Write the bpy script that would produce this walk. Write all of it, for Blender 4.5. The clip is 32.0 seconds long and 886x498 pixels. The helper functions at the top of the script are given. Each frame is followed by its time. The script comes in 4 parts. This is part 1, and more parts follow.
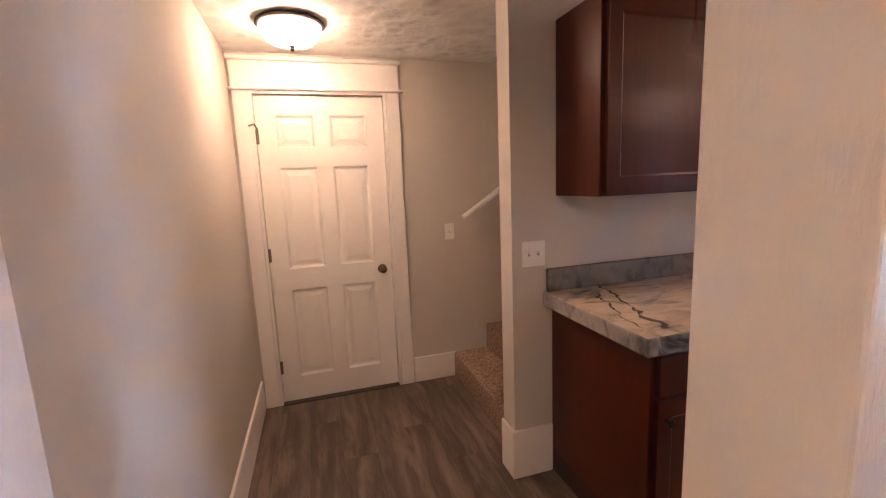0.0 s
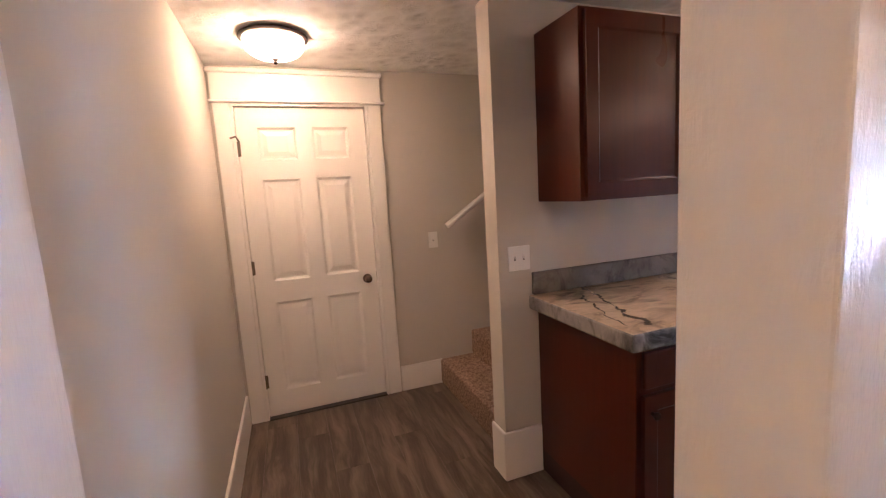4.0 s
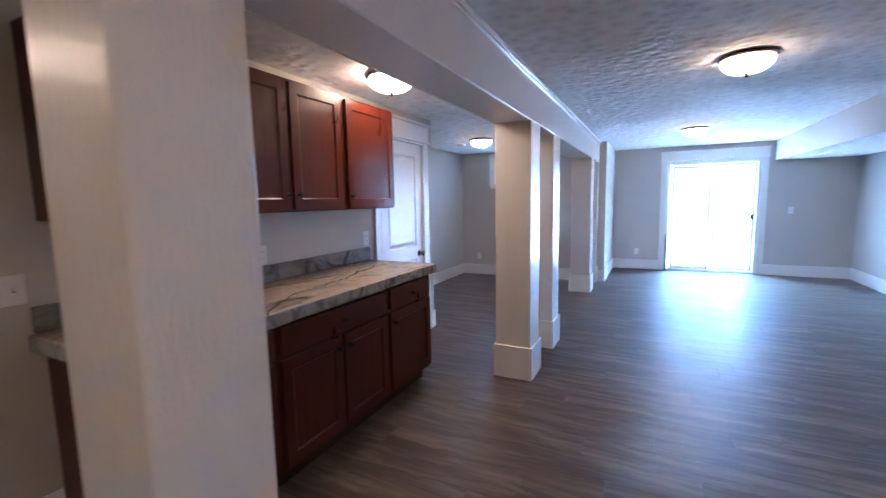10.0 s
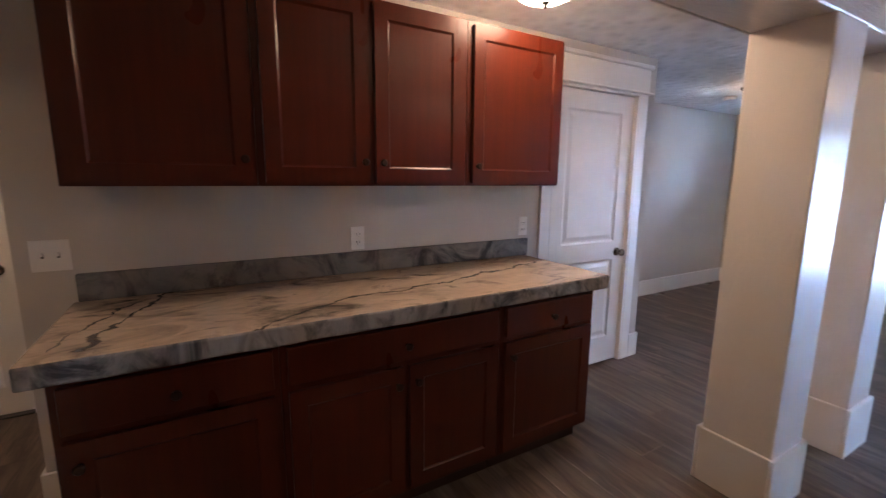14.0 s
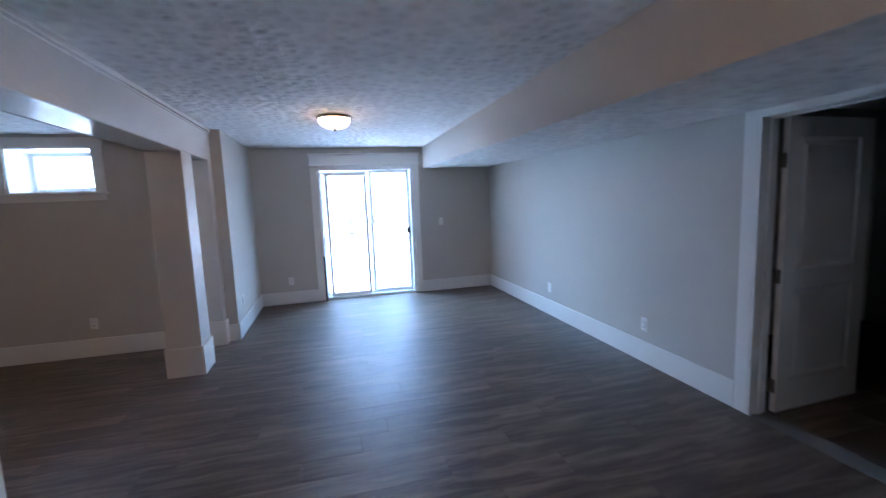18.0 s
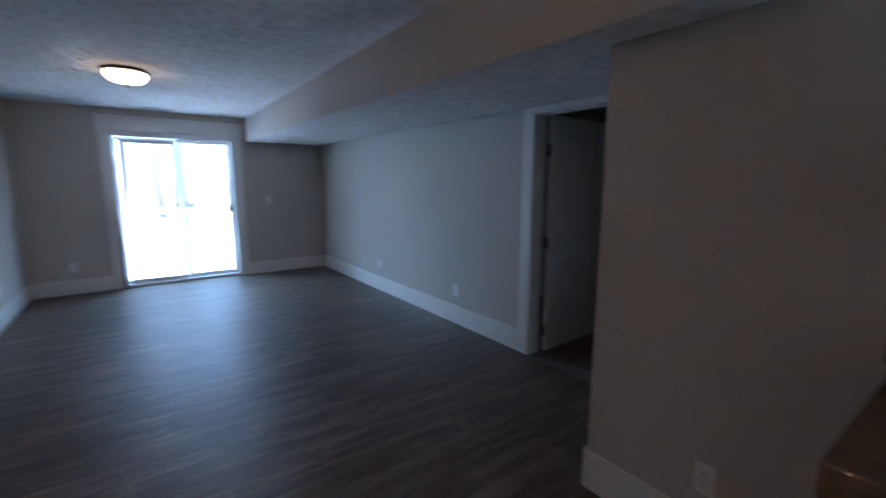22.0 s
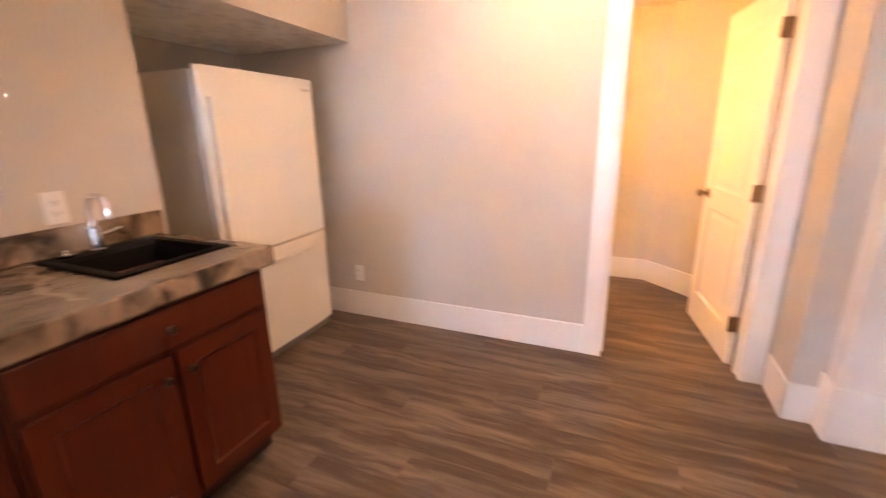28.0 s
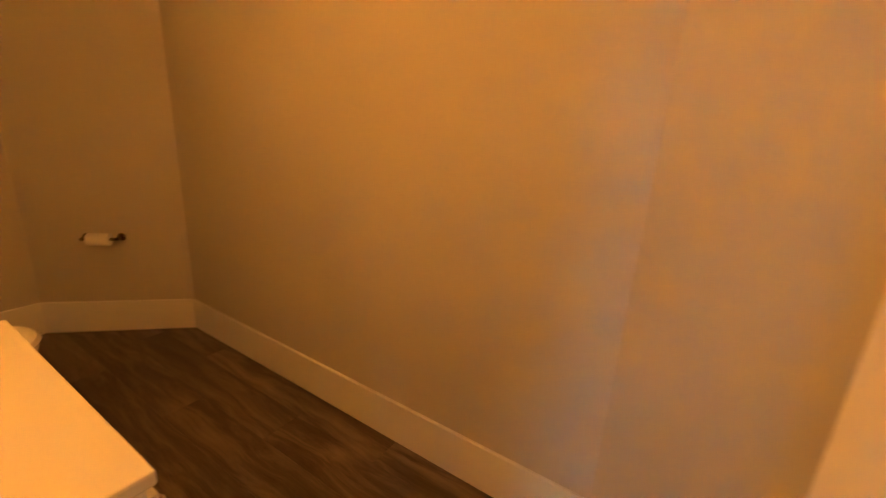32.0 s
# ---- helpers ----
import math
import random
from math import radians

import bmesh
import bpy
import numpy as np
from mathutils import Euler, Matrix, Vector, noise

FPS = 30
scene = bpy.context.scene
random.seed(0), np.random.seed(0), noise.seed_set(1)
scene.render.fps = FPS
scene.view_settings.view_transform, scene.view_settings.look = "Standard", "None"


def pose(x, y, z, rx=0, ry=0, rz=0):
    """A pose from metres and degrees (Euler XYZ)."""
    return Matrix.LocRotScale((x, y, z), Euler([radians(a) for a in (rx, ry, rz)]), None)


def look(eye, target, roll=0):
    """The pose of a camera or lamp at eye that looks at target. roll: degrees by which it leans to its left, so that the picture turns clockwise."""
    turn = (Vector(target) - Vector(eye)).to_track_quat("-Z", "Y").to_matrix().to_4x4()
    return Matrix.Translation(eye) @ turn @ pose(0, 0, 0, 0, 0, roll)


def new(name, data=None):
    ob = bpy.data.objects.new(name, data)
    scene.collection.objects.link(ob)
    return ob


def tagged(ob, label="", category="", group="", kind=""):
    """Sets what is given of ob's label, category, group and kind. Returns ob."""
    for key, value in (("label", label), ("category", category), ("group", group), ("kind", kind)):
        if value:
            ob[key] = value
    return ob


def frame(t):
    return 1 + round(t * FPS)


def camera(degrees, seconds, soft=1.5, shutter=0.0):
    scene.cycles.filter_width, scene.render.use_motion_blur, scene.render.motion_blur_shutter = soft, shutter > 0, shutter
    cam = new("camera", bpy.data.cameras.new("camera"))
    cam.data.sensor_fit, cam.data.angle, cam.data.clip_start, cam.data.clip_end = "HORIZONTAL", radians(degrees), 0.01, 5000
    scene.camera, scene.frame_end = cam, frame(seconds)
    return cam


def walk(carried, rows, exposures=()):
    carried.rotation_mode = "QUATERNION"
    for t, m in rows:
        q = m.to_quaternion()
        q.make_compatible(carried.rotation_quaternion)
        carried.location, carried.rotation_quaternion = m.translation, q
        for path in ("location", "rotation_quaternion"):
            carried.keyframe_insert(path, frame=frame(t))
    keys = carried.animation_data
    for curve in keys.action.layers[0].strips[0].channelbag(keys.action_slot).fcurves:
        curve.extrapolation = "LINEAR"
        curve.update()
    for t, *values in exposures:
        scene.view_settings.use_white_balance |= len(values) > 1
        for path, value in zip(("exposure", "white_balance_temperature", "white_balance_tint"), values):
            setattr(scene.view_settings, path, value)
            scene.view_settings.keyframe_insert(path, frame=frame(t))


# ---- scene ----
cam = camera(92.7, 32.0, soft=1.2, shutter=0.5)
PATH = [
    (0, (-0.814, -1.684, 1.431), (-0.248, 0.21, 1.124), -2.4),
    (1, (-0.842, -1.692, 1.434), (-0.274, 0.199, 1.118), -3.2),
    (2, (-0.826, -1.695, 1.43), (-0.236, 0.191, 1.122), -3.9),
    (4.5, (-0.88, -1.716, 1.418), (-0.155, 0.13, 1.156), -3.3),
    (5, (-0.874, -1.736, 1.41), (-0.07, 0.07, 1.108), -3.5),
    (6, (-0.791, -1.848, 1.404), (0.183, -0.131, 1.084), -3.4),
    (7, (-0.733, -1.947, 1.411), (0.502, -0.397, 1.146), -3.0),
    (8, (-0.692, -2.006, 1.406), (0.772, -0.667, 1.143), -2.9),
    (9, (-0.653, -2.045, 1.41), (1.013, -0.971, 1.146), -2.4),
    (10, (-0.542, -2.149, 1.407), (1.237, -1.265, 1.177), -1.1),
    (11, (-0.161, -2.184, 1.431), (1.75, -1.622, 1.256), -2.1),
    (12, (0.349, -2.272, 1.379), (2.124, -1.375, 1.163), -2.5),
    (12.3, (0.459, -2.192, 1.382), (2.14, -1.132, 1.156), -2.4),
    (13, (0.576, -2.03, 1.385), (1.822, -0.478, 1.19), -2.9),
    (13.5, (0.586, -1.982, 1.39), (1.499, -0.229, 1.083), 0.8),
    (15.5, (0.979, -2.325, 1.333), (2.759, -1.511, 0.921), -1.5),
    (16, (1.212, -2.375, 1.302), (3.159, -2.242, 0.865), -0.9),
    (16.6, (1.436, -2.519, 1.321), (3.361, -2.777, 0.844), -1.2),
    (17, (1.562, -2.598, 1.351), (3.46, -3.032, 0.893), -1.0),
    (17.5, (1.7, -2.612, 1.376), (3.534, -3.327, 1.019), -0.7),
    (18, (1.859, -2.535, 1.471), (3.782, -3.033, 1.238), -2.3),
    (18.5, (1.902, -2.463, 1.487), (3.852, -2.874, 1.312), 0.5),
    (19, (1.906, -2.484, 1.477), (3.864, -2.84, 1.272), 0.5),
    (20, (1.899, -2.479, 1.456), (3.86, -2.827, 1.274), 0.0),
    (21, (1.842, -2.513, 1.427), (3.672, -3.278, 1.175), -0.2),
    (21.5, (1.78, -2.589, 1.426), (3.513, -3.538, 1.119), -0.7),
    (22, (1.632, -2.615, 1.38), (3.239, -3.765, 1.07), 0.0),
    (22.2, (1.631, -2.607, 1.374), (3.08, -3.945, 1.04), 0.2),
    (23, (1.745, -2.589, 1.391), (3.035, -4.091, 1.112), -0.9),
    (24, (1.671, -2.589, 1.346), (2.59, -4.33, 0.993), -0.2),
    (24.4, (1.573, -2.57, 1.328), (2.044, -4.476, 0.946), -0.4),
    (25, (1.39, -2.546, 1.32), (1.324, -4.493, 0.868), -0.6),
    (25.2, (1.331, -2.536, 1.317), (1.11, -4.472, 0.862), 0.4),
    (25.5, (1.238, -2.517, 1.339), (0.847, -4.419, 0.858), 0.4),
    (27.5, (0.963, -2.401, 1.377), (-0.523, -3.658, 0.914), 0.3),
    (28, (0.933, -2.306, 1.327), (-0.839, -3.06, 0.785), -1.0),
    (28.4, (0.805, -2.225, 1.306), (-1.054, -2.682, 0.729), -2.8),
    (29, (0.423, -2.035, 1.316), (-1.489, -2.209, 0.755), -1.3),
    (29.2, (0.264, -2.049, 1.288), (-1.648, -2.107, 0.705), -0.4),
    (29.6, (-0.077, -1.956, 1.285), (-1.986, -1.886, 0.691), -0.7),
    (30, (-0.436, -1.887, 1.284), (-2.351, -1.932, 0.71), 0.2),
    (30.6, (-0.998, -1.838, 1.303), (-2.92, -2.017, 0.778), 0.8),
    (31, (-1.353, -1.828, 1.305), (-3.267, -2.182, 0.848), -1.0),
    (31.4, (-1.606, -1.903, 1.309), (-3.444, -2.508, 0.804), -0.3),
    (32, (-1.933, -1.908, 1.285), (-3.539, -2.95, 0.708), 3.3),
]

EXPO = [
    (0, 6.28, 5050, 19), (2, 6.28, 5100, 18), (5, 6.22, 4800, 15), (6, 6.22, 4750, 14), (8, 6.22, 4450, 10), (9, 5.95, 4450, 11), (10, 5.45, 4250, 8), (11, 5.1, 4200, 8), (12, 4.5, 4250, 8),
    (13, 4.95, 4600, 10), (13.5, 5.1, 4750, 11), (15.5, 5.74, 4800, 9), (16, 5.74, 4650, 7), (16.6, 5.1, 4900, 9), (17, 4.65, 4850, 9), (18, 4.22, 4850, 9), (19, 3.55, 4850, 7), (20, 3.28, 4850, 7),
    (21, 3.15, 4850, 7), (22, 3.35, 4850, 7), (23, 4.28, 5250, 11), (24, 5.08, 5500, 13), (25, 5.68, 6200, 18), (28, 6.68, 5800, 21), (29, 6.28, 5850, 15), (30, 5.58, 6050, 16),
    (30.6, 5.4, 6300, 12), (31, 5.62, 6200, 9), (32, 5.13, 7450, 20)]
walk(cam, [(t, look(e, g, r)) for t, e, g, r in PATH], EXPO)

# ---------------------------------------------------------------- plan, in metres
ZK, ZM = 2.25, 2.30            # ceilings: hall and kitchen side, main room
XW, YN = -1.245, 1.19          # hall's west wall, stair hall's north wall
YP = 0.015                     # south face of the cabinet wall
YB0, YB1 = -1.338, -1.06       # the beam's faces
XE, XN, YS = 8.48, 6.885, -5.075   # east wall, window wall, south wall
YNE, YE = 1.10, -1.45          # north wall of the window bay, wall beside the sliding door
YWB, XBK, XWE = -4.175, 2.68, -0.30    # wet-bar wall: face, its east corner, its west end
XB = -1.535                    # wall with the bathroom door
YBS = -4.965                   # bathroom's south wall
BB = 0.187                     # skirting height
CB = 0.262                     # height of the columns' bases

# ---------------------------------------------------------------- world and light
world = bpy.data.worlds.new("sky")
scene.world = world
world.use_nodes = True
wn = world.node_tree.nodes
sky = wn.new("ShaderNodeTexSky")
sky.sky_type = 'NISHITA'
sky.sun_disc = False
sky.sun_elevation, sky.sun_rotation = radians(45), radians(-7)
world.node_tree.links.new(sky.outputs[0], wn["Background"].inputs[0])
wn["Background"].inputs[1].default_value = 0.15

sun = new("sun", bpy.data.lights.new("sun", 'SUN'))
sun.data.energy, sun.data.angle, sun.data.color = 5.0, radians(12), (1.0, 0.96, 0.9)
sun.matrix_world = pose(0, 0, 5, 45, 0, -173)

LAMP_COLOUR = (1.0, 0.56, 0.26)      # glow of the glass bowls
DAY = (0.62, 0.83, 1.0)
# added lamps for sky light above and beside the patio door, and in the well of the high window
for nm, loc, aim, size, power in (("sky_fill_over_door", (10.2, -3.08, 3.25), (6.5, -3.08, 0.2), (3.4, 1.6), 25.0), ("sky_fill_beside_door", (12.4, -0.75, 2.1), (5.0, -4.9, 1.1), (2.0, 2.4), 15.0),
                                  ("daylight_fill_window", (7.36, 0.09, 1.92), (6.36, 0.09, 1.92), (0.7, 0.4), 0.25)):
    lamp = new(nm, bpy.data.lights.new(nm, 'AREA'))
    lamp.data.shape, lamp.data.size, lamp.data.size_y = 'RECTANGLE', size[0], size[1]
    lamp.data.energy, lamp.data.color = power, DAY
    lamp.matrix_world = look(loc, aim)


# ---------------------------------------------------------------- materials
class Nodes:
    """A small wrapper round a material's node tree."""
    def __init__(self, name, rough=0.5, metal=0.0, spec=0.5):
        self.m = bpy.data.materials.new(name)
        self.m.use_nodes = True
        self.t = self.m.node_tree
        self.b = self.t.nodes["Principled BSDF"]
        self.b.inputs["Roughness"].default_value = rough
        self.b.inputs["Metallic"].default_value = metal
        self.b.inputs["Specular IOR Level"].default_value = spec
        self.co = self.node("ShaderNodeTexCoord").outputs["Object"]

    def node(self, kind, **kw):
        n = self.t.nodes.new(kind)
        for k, v in kw.items():
            n.inputs[k.replace("_", " ")].default_value = v
        return n

    def link(self, a, b):
        self.t.links.new(a, b)

    def mapped(self, scale, source=None, shift=(0.0, 0.0, 0.0)):
        n = self.node("ShaderNodeMapping")
        n.inputs["Location"].default_value = shift
        n.inputs["Scale"].default_value = scale
        self.link(source or self.co, n.inputs["Vector"])
        return n.outputs[0]

    def noise(self, scale, detail=3.0, rough=0.55, source=None, distortion=0.0):
        n = self.node("ShaderNodeTexNoise", Scale=scale, Detail=detail, Roughness=rough, Distortion=distortion)
        self.link(source or self.co, n.inputs["Vector"])
        return n.outputs["Fac"]

    def ramp(self, fac, stops):
        n = self.t.nodes.new("ShaderNodeValToRGB")
        el = n.color_ramp.elements
        while len(el) < len(stops):
            el.new(0.5)
        for e, (p, c) in zip(el, stops):
            e.position, e.color = p, (*c, 1) if len(c) == 3 else c
        self.link(fac, n.inputs[0])
        return n.outputs[0]

    def mix(self, fac, a, b, how='MIX'):
        n = self.t.nodes.new("ShaderNodeMix")
        n.data_type, n.blend_type = 'RGBA', how
        for src, sock in ((fac, n.inputs[0]), (a, n.inputs[6]), (b, n.inputs[7])):
            if hasattr(src, "is_output"):
                self.link(src, sock)
            else:
                sock.default_value = src if isinstance(src, float) else (*src, 1)
        return n.outputs[2]

    def vmath(self, how, a, b=None):
        n = self.t.nodes.new("ShaderNodeVectorMath")
        n.operation = how
        for src, sock in ((a, n.inputs[0]), (b, n.inputs[1])):
            if hasattr(src, "is_output"):
                self.link(src, sock)
            elif src is not None:
                sock.default_value = src
        return n.outputs["Value"] if how in ('LENGTH', 'DOT_PRODUCT') else n.outputs[0]

    def vein(self, a, b, width):
        """A wavering dark line from a to b, thicker and thinner along its way."""
        a, b = Vector(a), Vector(b)
        wob = self.node("ShaderNodeTexNoise", Scale=7.0, Detail=4.0)
        self.link(self.co, wob.inputs["Vector"])
        p = self.vmath('ADD', self.co, self.vmath('MULTIPLY', self.vmath('SUBTRACT', wob.outputs["Color"], (0.5, 0.5, 0.5)), (0.16, 0.16, 0.0)))
        rel = self.vmath('MULTIPLY', self.vmath('SUBTRACT', p, a), (1, 1, 0))
        d = b - a
        along = self.node("ShaderNodeClamp")
        self.link(self.vmath('DOT_PRODUCT', rel, d / d.length_squared), along.inputs[0])
        foot = self.t.nodes.new("ShaderNodeVectorMath")
        foot.operation = 'SCALE'
        foot.inputs[0].default_value = d
        self.link(along.outputs[0], foot.inputs["Scale"])
        away = self.vmath('LENGTH', self.vmath('SUBTRACT', rel, foot.outputs[0]))
        thick = self.node("ShaderNodeMath")
        thick.operation = 'DIVIDE'
        self.link(away, thick.inputs[0])
        w = self.node("ShaderNodeMapRange", From_Min=0.35, From_Max=0.7, To_Min=width * 0.25, To_Max=width * 1.8)
        self.link(self.noise(11, 3), w.inputs[0])
        self.link(w.outputs[0], thick.inputs[1])
        return self.ramp(thick.outputs[0], [(0.0, (0.95, 0.95, 0.95)), (0.55, (0.8, 0.8, 0.8)), (1.0, (0, 0, 0))])

    def base(self, out):
        self.link(out, self.b.inputs["Base Color"])
        return self

    def bump(self, height, strength, distance=0.01):
        n = self.node("ShaderNodeBump", Strength=strength, Distance=distance)
        self.link(height, n.inputs["Height"])
        self.link(n.outputs[0], self.b.inputs["Normal"])
        return self

    def rough(self, fac, lo, hi):
        n = self.node("ShaderNodeMapRange", To_Min=lo, To_Max=hi)
        self.link(fac, n.inputs[0])
        self.link(n.outputs[0], self.b.inputs["Roughness"])
        return self


def painted(name, colour, rough, grain, strength, vary=0.06, spec=0.5, metal=0.0):
    """Paint: two scales of tone, and a fine relief."""
    k = Nodes(name, rough, metal, spec)
    dark = tuple(c * (1 - vary) for c in colour)
    k.base(k.mix(k.noise(1.3, 4), dark, colour))
    k.bump(k.noise(grain, 4, 0.6), strength, 0.002)
    k.rough(k.noise(7, 3), rough * 0.9, rough * 1.12)
    return k.m


def make_ceiling():
    k = Nodes("stomped ceiling plaster", 0.88, 0, 0.25)
    warped = k.mix(0.05, k.co, k.node("ShaderNodeTexNoise", Scale=8.0, Detail=3.0).outputs["Color"])
    v = k.t.nodes.new("ShaderNodeTexVoronoi")
    v.feature = 'SMOOTH_F1'
    v.inputs["Scale"].default_value, v.inputs["Smoothness"].default_value, v.inputs["Randomness"].default_value = 12.0, 0.4, 0.8
    k.link(warped, v.inputs["Vector"])
    blot = k.noise(14, 4, 0.6, distortion=0.6)
    dab = k.ramp(v.outputs["Distance"], [(0.05, (0, 0, 0)), (0.35, (0.6, 0.6, 0.6)), (0.65, (1, 1, 1))])
    height = k.mix(0.28, dab, blot)
    strokes = k.noise(46, 4, 0.62, distortion=1.6)
    where = k.ramp(k.noise(6.5, 2), [(0.44, (0, 0, 0)), (0.62, (0.55, 0.55, 0.55))])
    height = k.mix(where, height, strokes)
    # the relief's shade is also in the colour: low spots greyer, high spots whiter
    k.base(k.mix(height, (0.60, 0.595, 0.585), (0.87, 0.865, 0.855)))
    return k.bump(height, 0.52, 0.026).m


def make_floor():
    k = Nodes("grey-brown vinyl plank", 0.36, 0, 0.45)
    oi = k.node("ShaderNodeObjectInfo").outputs["Random"]
    sh = k.node("ShaderNodeVectorMath")
    sh.operation = 'ADD'
    cb = k.node("ShaderNodeCombineXYZ")
    mul = k.node("ShaderNodeMath")
    mul.operation, mul.inputs[1].default_value = 'MULTIPLY', 61.0
    k.link(oi, mul.inputs[0])
    for a in ("X", "Y", "Z"):
        k.link(mul.outputs[0], cb.inputs[a])
    k.link(k.co, sh.inputs[0])
    k.link(cb.outputs[0], sh.inputs[1])
    src = sh.outputs[0]
    wave = k.node("ShaderNodeTexNoise", Scale=1.0, Detail=2.0)
    k.link(k.mapped((1.8, 3.4, 1), src), wave.inputs["Vector"])
    bent = k.mix(0.060, src, wave.outputs["Color"], 'ADD')
    streak = k.noise(1.0, 6, 0.62, k.mapped((15, 1.6, 9), bent), 0.5)
    broad = k.noise(1.0, 3, 0.5, k.mapped((6, 0.9, 4), bent), 0.6)
    fine = k.noise(1.0, 4, 0.7, k.mapped((170, 5, 60), bent))
    c1 = k.ramp(streak, [(0.36, (0.048, 0.0340, 0.0260)), (0.46, (0.089, 0.0650, 0.0505)), (0.55, (0.158, 0.119, 0.094)), (0.66, (0.226, 0.176, 0.143))])
    c2 = k.mix(k.ramp(broad, [(0.42, (0, 0, 0)), (0.62, (0.42, 0.42, 0.42))]), c1, (0.066, 0.0480, 0.037))
    c3 = k.mix(0.14, c2, k.ramp(fine, [(0.3, (0.030, 0.024, 0.020)), (0.7, (0.23, 0.19, 0.16))]))
    tone = k.node("ShaderNodeMapRange", To_Min=0.95, To_Max=1.05)
    k.link(oi, tone.inputs[0])
    k.base(k.mix(1.0, c3, tone.outputs[0], 'MULTIPLY'))
    k.bump(k.mix(0.35, streak, fine), 0.6, 0.004)
    return k.rough(streak, 0.33, 0.52).m


def make_wood(name, dark, light):
    k = Nodes(name, 0.3, 0, 0.5)
    grain = k.noise(1.0, 4, 0.55, k.mapped((46, 46, 2.0), shift=(7.43, 3.37, 5.71)))
    cloud = k.noise(1.0, 3, 0.5, k.mapped((2.6, 2.6, 1.3), shift=(0.31, 0.17, 0.23)))
    k.base(k.mix(cloud, k.ramp(grain, [(0.05, dark), (0.90, light)]), k.mix(0.5, dark, light)))
    k.bump(grain, 0.05, 0.001)
    k.b.inputs["Specular IOR Level"].default_value = 0.32
    return k.rough(cloud, 0.24, 0.34).m


def make_marble(name, pale, mid, dark, turn, vein=0.9, blots=0.55, stretch=(0.75, 2.1, 1.6), veins=(), size=1.0, lumps=0.35, soft=False):
    """Poured, marbled worktop: soft clouds along its length, and a few long dark veins."""
    k = Nodes(name, 0.2, 0, 0.45)
    mp = k.node("ShaderNodeMapping")
    mp.inputs["Scale"].default_value = stretch
    mp.inputs["Rotation"].default_value = (0, 0, radians(turn))
    k.link(k.co, mp.inputs["Vector"])
    src = mp.outputs[0]
    cloud = k.noise(3.0 / size, 7, 0.60, src, 1.0)
    blot = k.noise(4.6 / size, 3 if soft else 6, 0.5 if soft else 0.62, src, 0.5 if soft else 1.4)
    c = k.ramp(cloud, [(0.30, mid), (0.46, pale), (0.58, tuple(0.85 * p for p in pale)), (0.74, mid)])
    c = k.mix(k.ramp(blot, [(blots, (0, 0, 0)), (blots + 0.17, (0.85, 0.85, 0.85))]), c, dark)
    ridge = k.node("ShaderNodeMath")
    ridge.operation = 'SUBTRACT'
    ridge.inputs[1].default_value = 0.5
    k.link(k.noise(1.35, 6, 0.5, src, 0.5), ridge.inputs[0])
    flat = k.node("ShaderNodeMath")
    flat.operation = 'ABSOLUTE'
    k.link(ridge.outputs[0], flat.inputs[0])
    line = k.ramp(flat.outputs[0], [(0.0, (vein, vein, vein)), (0.004, (vein * 0.7, vein * 0.7, vein * 0.7)), (0.013, (0, 0, 0))])
    c = k.mix(line, c, tuple(d * 0.4 for d in dark))
    for (ax, ay), (bx, by), width in veins:
        c = k.mix(k.vein((ax, ay, 0.9), (bx, by, 0.9), abs(width)), c, tuple(d * 0.45 for d in dark) if width > 0 else tuple(1.35 * p for p in pale))
    k.base(c)
    k.bump(k.noise(13, 3), lumps, 0.007)
    return k.rough(blot, 0.09, 0.22).m


def make_carpet():
    k = Nodes("brown stair carpet", 0.95, 0, 0.1)
    tuft = k.noise(62, 4, 0.75)
    k.base(k.ramp(tuft, [(0.36, (0.15, 0.10, 0.072)), (0.50, (0.295, 0.213, 0.158)), (0.64, (0.43, 0.33, 0.255))]))
    return k.bump(tuft, 0.9, 0.012).m


def make_glow(name, colour, strength):
    k = Nodes(name, 0.35)
    k.b.inputs["Base Color"].default_value = (0.85, 0.82, 0.76, 1)
    k.b.inputs["Emission Color"].default_value = (*colour, 1)
    k.b.inputs["Emission Strength"].default_value = strength
    return k.m


def make_glass():
    k = Nodes("window glass", 0.02)
    k.b.inputs["Transmission Weight"].default_value = 1.0
    k.b.inputs["IOR"].default_value = 1.45
    return k.m


WALL = painted("greige wall paint", (0.565, 0.535, 0.485), 0.82, 240, 0.18, spec=0.25)
CHASE = painted("off-white chase paint", (0.70, 0.67, 0.62), 0.55, 200, 0.15, spec=0.35)
TRIM = painted("white semi-gloss trim", (0.80, 0.785, 0.755), 0.30, 90, 0.10, 0.03)


def make_brushed(name, stroke):
    """Gloss paint with brush and roller marks along one way."""
    k = Nodes(name, 0.22, 0, 0.36)
    k.base(k.mix(k.noise(1.5, 4), (0.72, 0.70, 0.67), (0.77, 0.75, 0.72)))
    marks = k.noise(1.0, 4, 0.6, k.mapped(stroke), 0.3)
    dots = k.noise(72, 3, 0.6)
    patch = k.ramp(k.noise(3.2, 3), [(0.36, (0.25, 0.25, 0.25)), (0.56, (1, 1, 1))])
    k.bump(k.mix(patch, (0.5, 0.5, 0.5), k.mix(0.30, marks, dots)), 0.62, 0.0060)
    return k.rough(k.noise(1.0, 3, 0.5, k.mapped(tuple(v * 0.4 for v in stroke))), 0.17, 0.26).m


